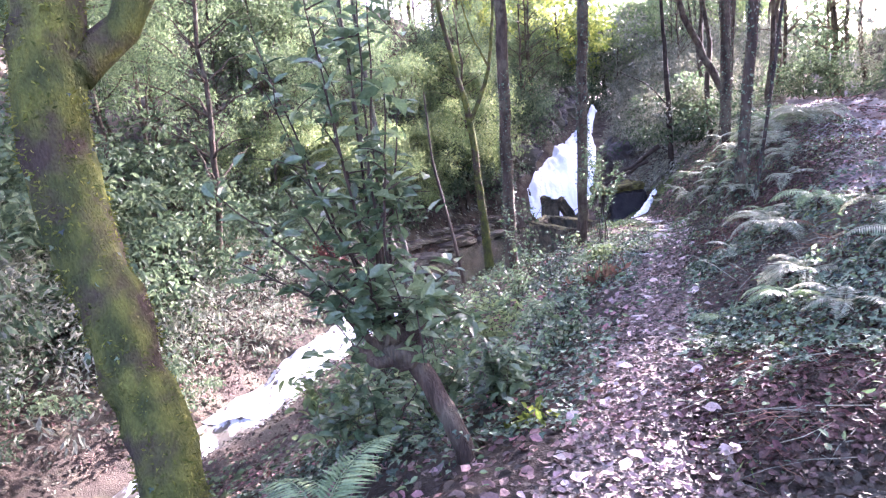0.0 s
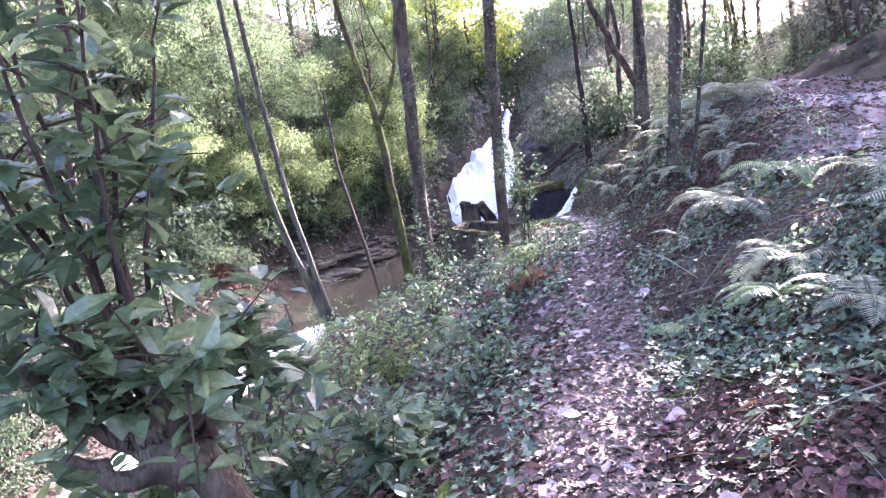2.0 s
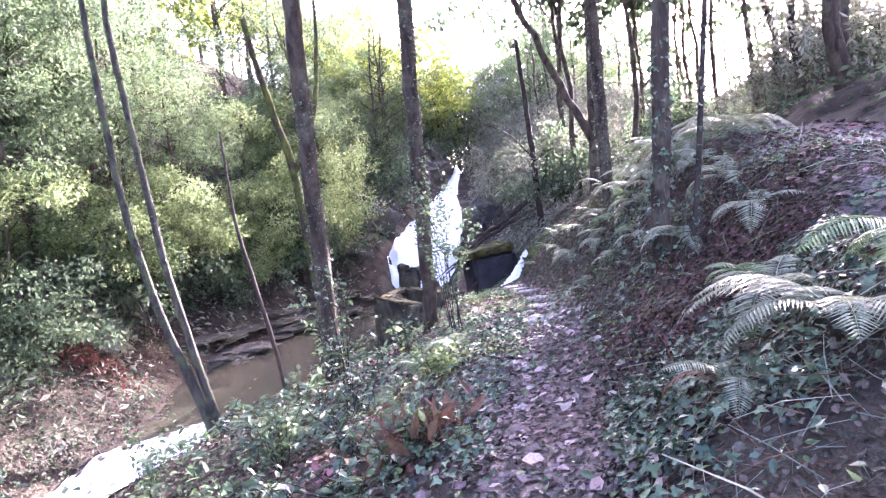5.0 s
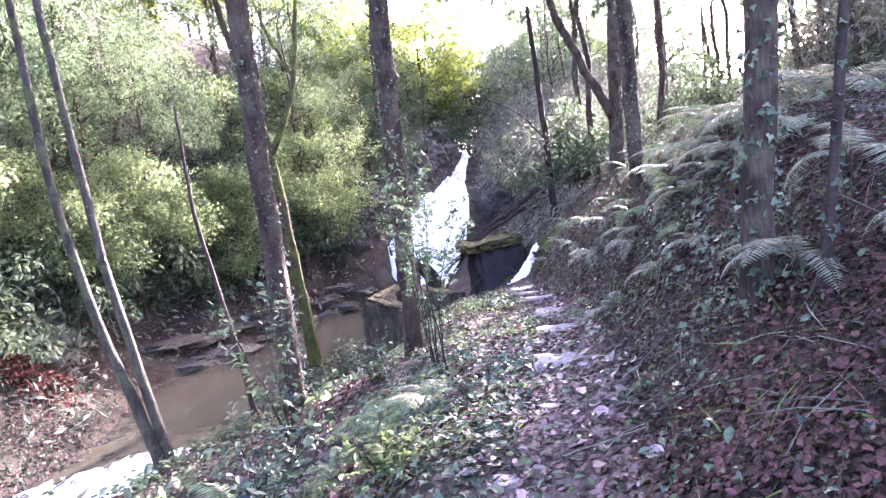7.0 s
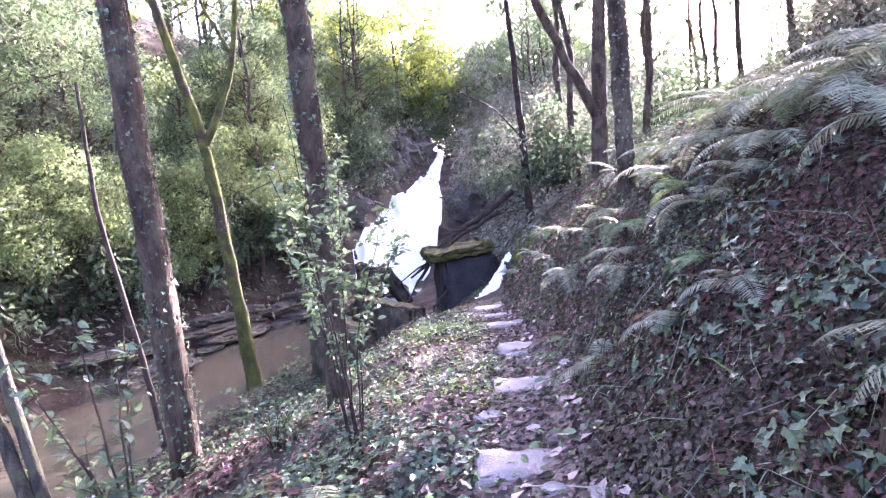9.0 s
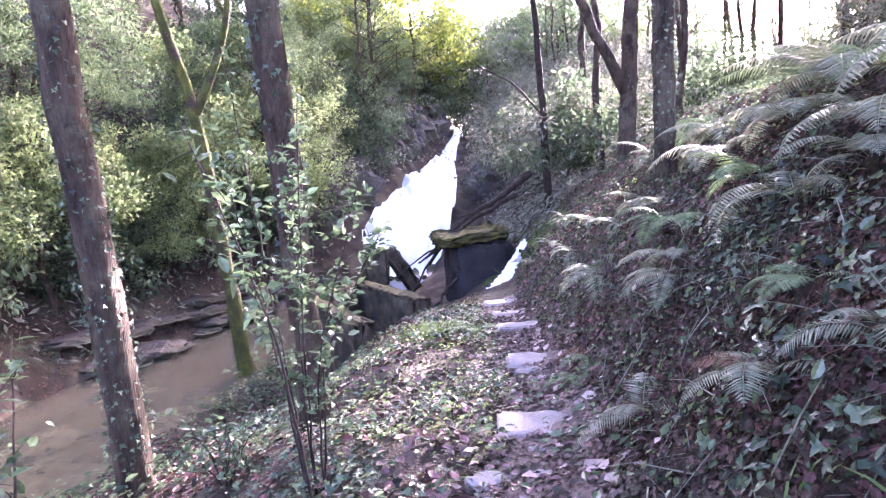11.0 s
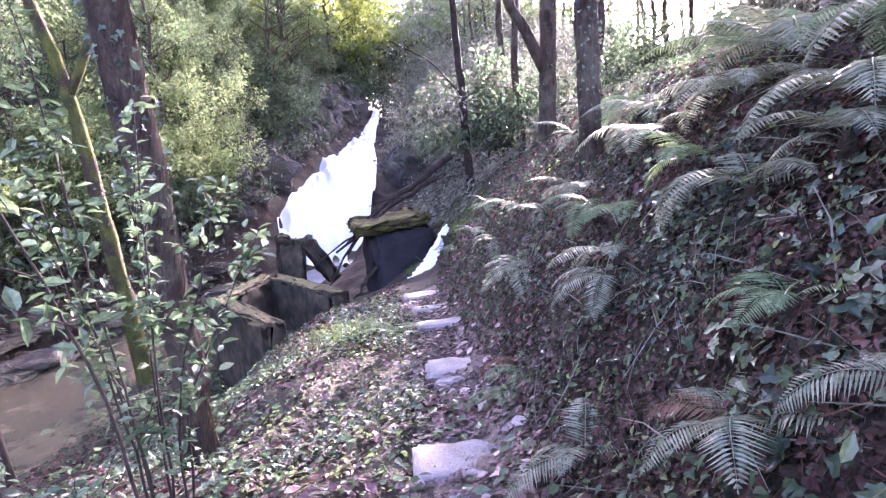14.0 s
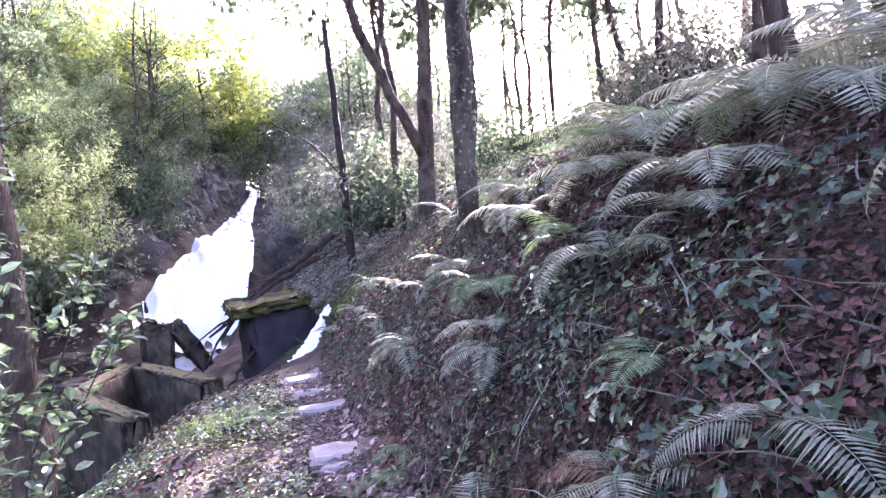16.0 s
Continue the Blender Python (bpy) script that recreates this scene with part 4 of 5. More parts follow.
fallen_limb("fallen_bough", [(10.2, 26.3, 1.6), (9.2, 26, 1.0), (7.9, 25.8, 0.35), (6.9, 25.6, -0.75)], 0.11, 4, "bare dark fallen bough lying over the masonry", 53)
fallen_limb("fallen_bough", [(9.6, 26.0, 1.0), (8.5, 25.7, 0.55), (7.3, 25.4, -0.2), (6.6, 25.2, -0.6)], 0.08, 3, "bare dark fallen bough lying over the masonry", 54)
fallen_limb("fallen_bough", [(7.4, 24.2, -0.9), (7.0, 23.7, -1.2), (6.55, 23.3, -1.6)], 0.06, 1, "short dark fallen bough beside the masonry", 55)


# ---- stone steps ----
SLABS = []


def slab(x, y, w, d, rz, seed, z=None, tall=0.14, label="flat pale worn stone step in the path", tilt=0.0, mat_=None):
    c_, s_ = math.cos(radians(rz)), math.sin(radians(rz))
    z = sum(gz(x + c_ * a * w - s_ * b * d, y + s_ * a * w + c_ * b * d) for a in (-0.4, 0, 0.2) for b in (-0.4, 0, 0.4)) / 9 + 0.065
    SLABS.append((x, y, w, d, c_, s_))
    ob = worn_block("stone_step", (-w / 2, -d / 2, -tall - 0.12), (w / 2, d / 2, 0), mat_ or M_STONE, seed, None, pose(x, y, z, tilt, 0, rz), 0.007, cuts=3)
    return tagged(ob, label, "step", "stone steps of the path")


slab(4.72, 10.98, 0.46, 0.36, -17, 60, 0.045)
slab(5.4, 12.72, 0.5, 0.42, -16, 61, -0.13)
slab(6.03, 14.64, 0.5, 0.46, -14, 62, -0.31, tall=0.3)
slab(5.86, 14.28, 0.22, 0.22, 20, 63, tall=0.2, label="small tilted stone below a step", tilt=-14)
slab(6.52, 16.4, 0.62, 0.3, -10, 64)
slab(6.75, 17.5, 0.6, 0.25, -10, 65)
slab(7.05, 18.8, 0.75, 0.4, -10, 66)
slab(4.86, 11.95, 0.2, 0.16, 30, 67, label="small loose stone beside the path")


# ---- rocks ----
def rock_mesh(seed, flat=0.5):
    rng = np.random.default_rng(seed)
    bm = bmesh.new()
    bmesh.ops.create_icosphere(bm, subdivisions=3, radius=0.5)
    off = rng.uniform(0, 50, 3)
    for v in bm.verts:
        c = v.co
        k = noise.noise(c * 2.2 + Vector(off)) * 0.45 + noise.noise(c * 5 + Vector(off)) * 0.4 - abs(noise.noise(c * 7 + Vector(off))) * 0.35
        c = c * (1 + k)
        c.z = c.z * flat if flat > 0.7 else round(c.z * flat * 7) / 7 * 0.6 + c.z * flat * 0.4
        v.co = c
    me = bpy.data.meshes.new("rock")
    bm.to_mesh(me)
    bm.free()
    me.materials.append(M_ROCK)
    return me


ROCKS = [rock_mesh(70 + k, 0.35 + 0.1 * (k % 3)) for k in range(5)]
CRAGS = [rock_mesh(90 + k, 0.9) for k in range(4)]


def rock(x, y, z, s, rz, k, label, group, kinds=ROCKS):
    ob = new("rock", kinds[k % len(kinds)])
    ob.matrix_basis = pose(x, y, z, 0, 0, rz) @ Matrix.Diagonal((s[0], s[1], s[2], 1))
    return tagged(ob, label, "rock", group)


rr = np.random.default_rng(77)
for k in range(34):   # ledges on the far side of the pool
    y = 24.5 + 9.5 * rr.random()
    x = np.interp(y, FAR_EDGE[0], FAR_EDGE[1]) - rr.uniform(-0.5, 1.1)
    rock(x, y, -2.45 + max(0, (np.interp(y, FAR_EDGE[0], FAR_EDGE[1]) - x)) * 0.7 + rr.uniform(-0.1, 0.15), (rr.uniform(1.0, 2.6), rr.uniform(0.7, 1.4), rr.uniform(0.5, 1.0)), 40 + rr.uniform(-20, 20), k, "dark flat layered rock ledge at the pool", "rock ledges at the pool")
for k in range(40):   # walls of the fall
    y = 34.5 + 16 * rr.random()
    left = k % 5 > 0
    e = FAR_EDGE if left else NEAR_EDGE
    x = np.interp(y, e[0], e[1]) + (-1 if left else 1) * rr.uniform(1.0, 2.6)
    s = rr.uniform(1.0, 2.4)
    rock(x, y, gz(x, y) + rr.uniform(-0.3, 0.3), (s, s * rr.uniform(0.6, 1), s * rr.uniform(0.7, 1.2)), rr.uniform(0, 360), k, "dark wet rock beside the waterfall", "rocks of the waterfall", CRAGS)
for k in range(30):   # stones where the pool spills over
    y = 12.8 + 6.8 * rr.random()
    e = FAR_EDGE if k % 3 else NEAR_EDGE
    x = np.interp(y, e[0], e[1]) + rr.uniform(-0.3, 0.3)
    s = rr.uniform(0.3, 0.8)
    rock(x, y, np.interp(y, e[0], e[2]) - 0.05, (s, s * 0.8, s * 0.55), rr.uniform(0, 360), k, "wet brown stone in the stream", "stones in the stream")
FLAT = []
for k in range(3):
    me = rock_mesh(110 + k, 0.3)
    me.materials[0] = M_STONE
    FLAT.append(me)
for k, (x, y, s) in enumerate(((3.62, 8.95, 0.13), (3.66, 8.72, 0.11), (3.5, 9.2, 0.07), (4.2, 9.9, 0.1), (4.1, 10.05, 0.08), (3.3, 7.9, 0.1), (2.75, 6.3, 0.12), (2.4, 5.6, 0.09), (2.3, 5.0, 0.08), (4.75, 10.55, 0.1), (5.15, 11.9, 0.1), (5.25, 12.3, 0.08))):
    rock(x, y, gz(x, y) + 0.04, (s * 1.5, s, s * 0.9), rr.uniform(0, 360), k, "small flat stone trodden into the path", "stones in the path", FLAT)
land_patch("bare_bank", 13.6, 30.5, 1.3, 3.8, M_CLAY, "bare pinkish clay slope below the trees", 81, 0.06, -0.35)

# ---- trees and thickets farther off ----
SCREEN = [make_tree("mimosa_tree", (-6.0, 24.0, gz(-6, 24)), 9.5, 3.2, 0.10, 14, 12000, (0.08, 0.18), M_SCREEN, "feathery grey-green young tree on the far bank", 200, start=0.36, clump=0.3, group="trees on the far bank"),
          make_tree("mimosa_tree", (-3.2, 28.0, gz(-3.2, 28)), 8.0, 2.8, 0.09, 14, 10000, (0.08, 0.17), M_SCREEN, "feathery grey-green young tree on the far bank", 201, start=0.34, clump=0.3, group="trees on the far bank", lean=(0.08, -0.1)),
          make_tree("mimosa_tree", (-9.0, 20.0, gz(-9, 20)), 11.0, 3.4, 0.12, 12, 10000, (0.1, 0.2), M_SHADE, "dark evergreen tree on the far bank", 202, start=0.25, clump=0.34, group="trees on the far bank")]
FRESH = make_tree("fresh_green_tree", (-2.6, 25.6, gz(-2.6, 25.6)), 5.0, 2.6, 0.07, 14, 8000, (0.07, 0.13), M_FRESH, "bushy tree with sunlit fresh green leaves", 203, start=0.4, clump=0.3, group="fresh green trees", template=T_BROAD)
LIME = make_tree("yellow_green_tree", (10.2, 47.5, gz(10.2, 47.5)), 9.0, 3.6, 0.14, 14, 4200, (0.2, 0.4), M_LIME, "tree with glowing yellow-green leaves above the waterfall", 204, start=0.45, clump=0.4, group="yellow-green trees", template=T_BROAD)
BUSH = [make_tree("evergreen_bush", (-4.4, 22.0, gz(-4.4, 22)), 2.2, 1.7, 0.04, 10, 2600, (0.1, 0.2), M_SHADE, "dark dense evergreen bush on the bank", 205, start=0.1, clump=0.5, category="bush", group="bushes on the banks", template=T_BROAD),
        make_tree("thicket_bush", (14.0, 38.0, gz(14, 38)), 2.6, 2.0, 0.04, 12, 2600, (0.1, 0.24), M_THICKET, "grey-brown twiggy bush on the slope", 206, start=0.05, clump=0.5, category="bush", group="bushes on the banks")]
TALL = make_tree("tall_slender_tree", (-14.0, 40.0, gz(-14, 40)), 17.0, 3.4, 0.15, 12, 3000, (0.2, 0.42), M_SHADE, "tall slender tree on the ridge", 207, start=0.45, clump=0.36, group="tall slender trees")
BARE = make_tree("bare_tree", (20.0, 34.0, gz(20, 34)), 12.0, 3.0, 0.12, 24, 500, (0.12, 0.22), M_SCREEN, "nearly bare thin tree on the slope", 208, start=0.3, clump=0.4, group="bare trees")

HILL = make_tree("hill_tree", (24.0, 66.0, gz(24, 66)), 10.0, 4.6, 0.13, 7, 4200, (0.14, 0.28), M_FRESH, "leafy tree in the haze on the far hill", 211, start=0.2, clump=0.36, group="trees on the far hill", template=T_BROAD)
# added towards the sun: crowns mostly above the view shade path and stream
SHADE_TREE = make_tree("added_shade_tree", (14.6, 14.2, gz(14.6, 14.2)), 18.0, 5.0, 0.12, 18, 5200, (0.25, 0.5), M_SHADE, "tall tree added beyond the track, its high dense crown blocking the sun", 209, start=0.5, clump=0.36, group="tall trees beyond the track", template=T_BROAD)
for cx_, cy_, cr_ in ((15.0, 16.5, 40), (17.5, 20.5, 210), (19.0, 24.5, 90), (20.5, 28.5, 150), (22.5, 32.5, 10), (24.5, 36.5, 300), (13.8, 11.5, 120), (18.0, 31.0, 77), (25.0, 28.0, 30), (22.0, 21.0, 260), (16.0, 7.0, 15), (20.0, 13.5, 190), (14.8, 25.5, 330), (13.8, 30.5, 60), (15.5, 34.0, 170), (12.6, 26.5, 250)):
    copy_thing(SHADE_TREE, pose(cx_, cy_, gz(cx_, cy_) - 0.3, 0, 0, cr_))
rt = np.random.default_rng(210)


def grove(protos, n, y0, y1, x_of, smin, smax, sink=0.3):
    for k in range(n):
        y = y0 + (y1 - y0) * rt.random()
        x = x_of(y)
        place_copy(protos[k % len(protos)], x, y, rt.uniform(0, 360), rt.uniform(smin, smax), sink)


def far_x(a, b):
    return lambda y: np.interp(y, FAR_EDGE[0], FAR_EDGE[1]) - rt.uniform(a, b)


def near_x(l, a, b):
    return lambda y: np.interp(y, l[0], l[1]) + rt.uniform(a, b)


grove([BUSH[0]], 34, 4, 44, far_x(1.8, 5.5), 0.7, 1.35)
grove([BUSH[0], BUSH[1]], 20, 35, 56, far_x(2.6, 7.5), 0.7, 1.2)
grove(SCREEN, 22, 8, 46, far_x(2.5, 9), 0.7, 1.15)
grove([SCREEN[2], SCREEN[0], TALL], 26, 2, 60, far_x(9, 26), 0.9, 1.4)
grove([BARE], 12, 14, 44, far_x(1, 8), 0.6, 1.0)
grove([BUSH[1]], 12, 37, 50, near_x(NEAR_EDGE, 2.3, 4.5), 0.5, 0.9)
grove([FRESH, SCREEN[1]], 12, 35, 52, far_x(3.4, 7.5), 0.6, 1.05)
grove([LIME], 3, 38, 50, far_x(3, 8), 0.6, 0.9)
grove([BUSH[0], BUSH[1]], 18, 7, 20, far_x(0.6, 3.5), 0.45, 0.85)
grove([SCREEN[0], SCREEN[1], FRESH], 12, 55, 72, lambda y: rt.uniform(8, 32), 0.7, 1.1)
grove([FRESH], 7, 20, 36, far_x(1.2, 4), 0.6, 1.1)
for lx_, ly_, lr_ in ((-2.0, 42.0, 40), (-6.0, 38.0, 95)):
    place_copy(LIME, lx_, ly_, lr_, 1.1, 0.3)
for fx_, fy_, fs_, fr_ in ((1.6, 32.0, 1.25, 20), (-0.6, 33.5, 1.35, 70), (0.2, 30.5, 1.1, 160), (2.4, 35.0, 1.2, 250)):
    place_copy(FRESH, fx_, fy_, fr_, fs_, 0.3)
for fx_, fy_, fs_, fr_ in ((-3.7, 23.2, 0.8, 15), (-5.2, 20.8, 0.85, 120), (-2.6, 27.5, 0.8, 200)):
    place_copy(FRESH, fx_, fy_, fr_, fs_, 0.2)
grove([LIME], 2, 50, 58, far_x(1, 8), 0.8, 1.1)
grove([TALL], 16, 30, 75, far_x(14, 40), 0.9, 1.3)
grove([BUSH[1], BUSH[0], BUSH[1]], 30, 28, 60, near_x(PATH_R, -0.5, 9), 0.7, 1.3)
grove([BARE, TALL, BARE], 16, 30, 70, near_x(PATH_R, 2, 16), 0.7, 1.1)
grove([BUSH[0], BUSH[1], FRESH], 26, 54, 85, lambda y: rt.uniform(0, 45), 1.2, 2.6)
grove([SCREEN[0], TALL], 10, 58, 90, lambda y: rt.uniform(-5, 50), 0.8, 1.2)
grove([SCREEN[1], BARE, SCREEN[0]], 18, 54, 80, lambda y: rt.uniform(17, 52), 0.8, 1.3)
grove([BUSH[0], BUSH[1]], 22, 8, 46, near_x(TRACK_R, 1.5, 9), 0.65, 1.2)
grove([BARE, TALL, BARE], 18, 10, 50, near_x(TRACK_R, 1.5, 18), 0.7, 1.2)
grove([BARE, TALL], 6, -16, 2, near_x(TRACK_R, 3.0, 14), 0.8, 1.2)
grove([SCREEN[2], SCREEN[0], TALL], 12, -20, 4, far_x(2, 12), 0.8, 1.2)
grove([HILL], 14, 58, 80, lambda y: rt.uniform(4, 48), 0.65, 1.0)
grove([HILL], 13, 68, 84, lambda y: rt.uniform(17, 42), 1.0, 1.45)
grove([BUSH[1]], 20, 43, 58, near_x(PATH_R, -0.5, 12), 0.9, 1.5)
grove([BUSH[0]], 5, 50.5, 53, lambda y: rt.uniform(12, 17), 0.7, 1.0)

# ---- ferns ----
def frond_mesh(length, pairs, droop, material, seed, width=0.2):
    rng = np.random.default_rng(seed)
    s = np.linspace(0, 1, 16)
    ang = 1.05 - droop * s
    step = length / 15
    pts = np.zeros((16, 3))
    for i in range(1, 16):
        pts[i] = pts[i - 1] + step * np.array((0.04 * math.sin(i * 0.5 + seed), math.cos(ang[i]), math.sin(ang[i])))
    v, f = tube(pts, np.linspace(0.0055, 0.0015, 16), 4)
    verts, faces = [tuple(p) for p in v], [tuple(q) for q in f]
    for k in range(pairs):
        u = 0.16 + 0.83 * k / (pairs - 1)
        t = u * 15
        i = min(int(t), 14)
        p = pts[i] + (pts[i + 1] - pts[i]) * (t - i)
        d = (pts[i + 1] - pts[i]) / step
        up = np.cross((1, 0, 0), d)
        ln = width * length * 1.25 * (math.sin(math.pi * min(1, 0.22 + u * 0.8)) ** 0.8) * rng.uniform(0.9, 1.08) + 0.006
        w = 0.83 * length / pairs * 0.42
        for sg in (-1, 1):
            a = np.array((sg, 0, 0)) * 0.92 + d * 0.38 + up * rng.uniform(-0.22, -0.02)
            a /= np.linalg.norm(a)
            o = len(verts)
            m1, m2 = p + a * ln * 0.5 - up * 0.004, p + a * ln - up * ln * 0.12
            verts += [tuple(p), tuple(p + a * ln * 0.3 + d * w + up * 0.006), tuple(m2), tuple(p + a * ln * 0.3 - d * w + up * 0.006), tuple(m1)]
            faces += [(o, o + 1, o + 2, o + 4), (o, o + 4, o + 2, o + 3)]
    return mesh_of("frond", verts, faces, material, False)


FRONDS = {m.name: [frond_mesh(1.0, 30, d, m, 300 + k, w) for k, (d, w) in enumerate(((1.5, 0.19), (1.9, 0.21), (2.3, 0.18)))] for m in (M_FERN, M_FERN_GREY, M_FERN_DEAD)}


def fern(x, y, size, count, material, seed, label, aim=None, fan=360, group="ferns on the bank", lift=0.0):
    """A fern crown with its fronds; aim: the way (degrees) towards which a one-sided fan hangs."""
    rng = np.random.default_rng(seed)
    ob = thing("fern", (x, y, gz(x, y) + lift), label, "fern", group)
    v, f = tube([(0, 0, -0.08), (0, 0, 0.0), (0.01, 0, 0.05)], [0.03, 0.04, 0.02], 7, rng, 0.3)
    part("rootstock", mesh_of("rootstock", v, f, M_TWIG), ob)
    for k in range(count):
        me = FRONDS[material.name][rng.integers(0, 3)]
        if k == count - 1 and rng.random() < 0.35:
            me = FRONDS[M_FERN_DEAD.name][2]
        fr = part("frond", me, ob)
        w = (aim if aim is not None else 0) + (k / count - 0.5) * fan + rng.normal(0, 10)
        sc = size * rng.uniform(0.7, 1.1)
        fr.matrix_basis = pose(0, 0, 0.02, rng.uniform(-22, 6), rng.uniform(-12, 12), w - 90) @ Matrix.Diagonal((sc, sc, sc, 1))
    return ob


L_GREY, L_GREEN = "grey-green arching fern on the ivy-covered bank", "fresh green fern beside the path"
BANKWARD = 205
for k, (x, y, s, c) in enumerate(((3.3, 4.35, 0.52, 8), (3.35, 3.75, 0.5, 6), (3.65, 4.75, 0.62, 7), (4.2, 6.2, 0.7, 8), (4.75, 6.3, 0.6, 7), (4.5, 6.9, 0.6, 7), (5.35, 9.0, 0.6, 7), (5.55, 8.3, 0.6, 6), (4.75, 7.4, 0.55, 6), (4.1, 4.0, 0.6, 6), (4.7, 5.2, 0.55, 6),
                                  (7.2, 11.35, 0.85, 9), (7.6, 12.0, 0.9, 9), (7.4, 10.8, 0.9, 9), (6.72, 11.55, 0.6, 5), (8.15, 14.6, 0.75, 8), (7.13, 14.0, 0.65, 6), (6.4, 12.7, 0.5, 5), (7.65, 13.9, 0.75, 8), (8.8, 16.4, 0.7, 7), (8.0, 13.3, 0.9, 9),
                                  (6.7, 12.0, 0.7, 5), (7.6, 12.6, 0.85, 8), (7.3, 14.5, 0.6, 6), (8.5, 15.3, 0.75, 8), (8.9, 17.2, 0.7, 7), (7.7, 16.0, 0.5, 6), (8.0, 17.4, 0.5, 6), (6.85, 13.2, 0.55, 5), (6.1, 9.4, 0.7, 7), (6.5, 10.2, 0.8, 7), (7.7, 11.4, 0.95, 9), (6.9, 12.6, 0.55, 5), (6.85, 11.5, 0.85, 7), (6.83, 14.8, 0.6, 6), (6.5, 12.8, 0.55, 6), (6.1, 11.25, 0.45, 6), (7.3, 12.7, 0.85, 8), (8.2, 12.1, 1.0, 9), (7.9, 18.6, 0.6, 6), (8.6, 19.6, 0.6, 6), (8.2, 21.0, 0.6, 6), (7.5, 17.0, 0.5, 6), (9.3, 21.6, 0.6, 6), (7.2, 15.6, 0.5, 6))):
    fern(x, y, s, max(5, c - 1), M_FERN_GREY if k % 4 else M_FERN, 400 + k, L_GREY, BANKWARD, 300, lift=0.08)
for k, (x, y, s, c, m, fan) in enumerate(((-0.3, 2.1, 0.7, 8, M_FERN, 360), (1.83, 7.6, 0.6, 8, M_FERN, 360), (1.9, 5.95, 0.5, 7, M_FERN_GREY, 360), (2.7, 4.55, 0.35, 6, M_FERN, 360), (2.0, 7.7, 0.75, 9, M_FERN, 360),
                                          (2.74, 9.4, 0.6, 8, M_FERN, 360), (3.6, 11.1, 0.6, 7, M_FERN_GREY, 360), (3.25, 11.4, 0.55, 7, M_FERN, 360), (2.8, 10.6, 0.6, 7, M_FERN, 360), (4.72, 9.4, 0.3, 5, M_FERN, 360),
                                          (1.95, 11.3, 0.8, 8, M_FERN, 360), (5.78, 11.12, 0.5, 7, M_FERN_GREY, 360), (5.9, 10.7, 0.45, 6, M_FERN_GREY, 360), (6.16, 13.5, 0.45, 6, M_FERN, 360), (5.9, 16.3, 0.5, 7, M_FERN, 360), (5.6, 17.2, 0.5, 7, M_FERN, 360),
                                          (5.7, 11.9, 0.5, 6, M_FERN_GREY, 360), (5.99, 13.4, 0.35, 6, M_FERN, 360), (3.4, 12.3, 0.5, 6, M_FERN, 360), (2.95, 4.9, 0.4, 6, M_FERN, 360), (1.2, 7.1, 0.6, 7, M_FERN, 360), (3.8, 6.35, 0.45, 6, M_FERN_GREY, 360), (0.35, 4.2, 0.5, 6, M_FERN, 360), (3.22, 11.40, 0.62, 8, M_FERN, 360), (3.59, 11.04, 0.6, 8, M_FERN, 360), (1.55, 7.91, 0.5, 8, M_FERN, 360), (1.75, 6.04, 0.45, 8, M_FERN, 360), (1.59, 7.29, 0.5, 8, M_FERN, 360))):
    fern(x, y, s, c, m, 460 + k, L_GREEN, 0, fan, "ferns by the path", 0.2 if k == 0 else 0.0)

# ---- rust-red bracken and dead brush on the far bank ----
def brush(name, cx, cy, rx, ry, material, n, size, label, seed, h=0.4, template=T_FINE, cat="bracken"):
    rng = np.random.default_rng(seed)
    x, y = cx + rng.normal(0, rx * 0.5, n), cy + rng.normal(0, ry * 0.5, n)
    p = np.stack([x, y, ground(x, y) + rng.uniform(0, h, n) ** 1.3], 1)
    v, f = leaves(template, p, random_dirs(rng, n, 0.2), random_dirs(rng, n, 0.6), rng.uniform(size[0], size[1], n))
    tagged(new(name, fast_mesh(name, v, f, material)), label, cat, kind="stuff")


brush("red_bracken", -3.6, 20.4, 0.9, 0.8, M_RUST, 700, (0.12, 0.3), "heap of rust-red dead bracken at the stream", 500)
brush("red_bracken", -5.9, 17.6, 0.9, 0.6, M_RUST, 600, (0.12, 0.3), "heap of rust-red dead bracken at the stream", 501)
brush("dry_root_brush", -3.9, 21.8, 0.7, 0.8, M_THICKET, 900, (0.15, 0.5), "hanging dry roots and dead brush on the bank", 502, 1.1)


def hanging_roots(x, y, z, n, seed):
    """Dead roots and stems that hang from a torn bank; each strand is a part."""
    rng = np.random.default_rng(seed)
    ob = thing("hanging_roots", (x, y, z), "grey dead roots hanging from the torn stream bank", "roots")
    for _ in range(n):
        a, b = rng.normal(0, 0.8), rng.normal(0, 0.7)
        top = np.array((a - 0.4, b, 0.3 + rng.uniform(-0.5, 0.4)))
        low = top + (rng.uniform(0.1, 0.9), rng.uniform(-0.6, 0.3), -rng.uniform(0.7, 1.8))
        q = bend([top, (top + low) / 2 + (0.25, 0, 0.2), low], 8, rng, 0.03)
        r = rng.uniform(0.008, 0.03)
        v, f = tube(q, np.linspace(r, r * 0.3, 8), 5)
        part("root", mesh_of("root", v, f, M_TWIG if rng.random() < 0.6 else M_THICKET), ob)


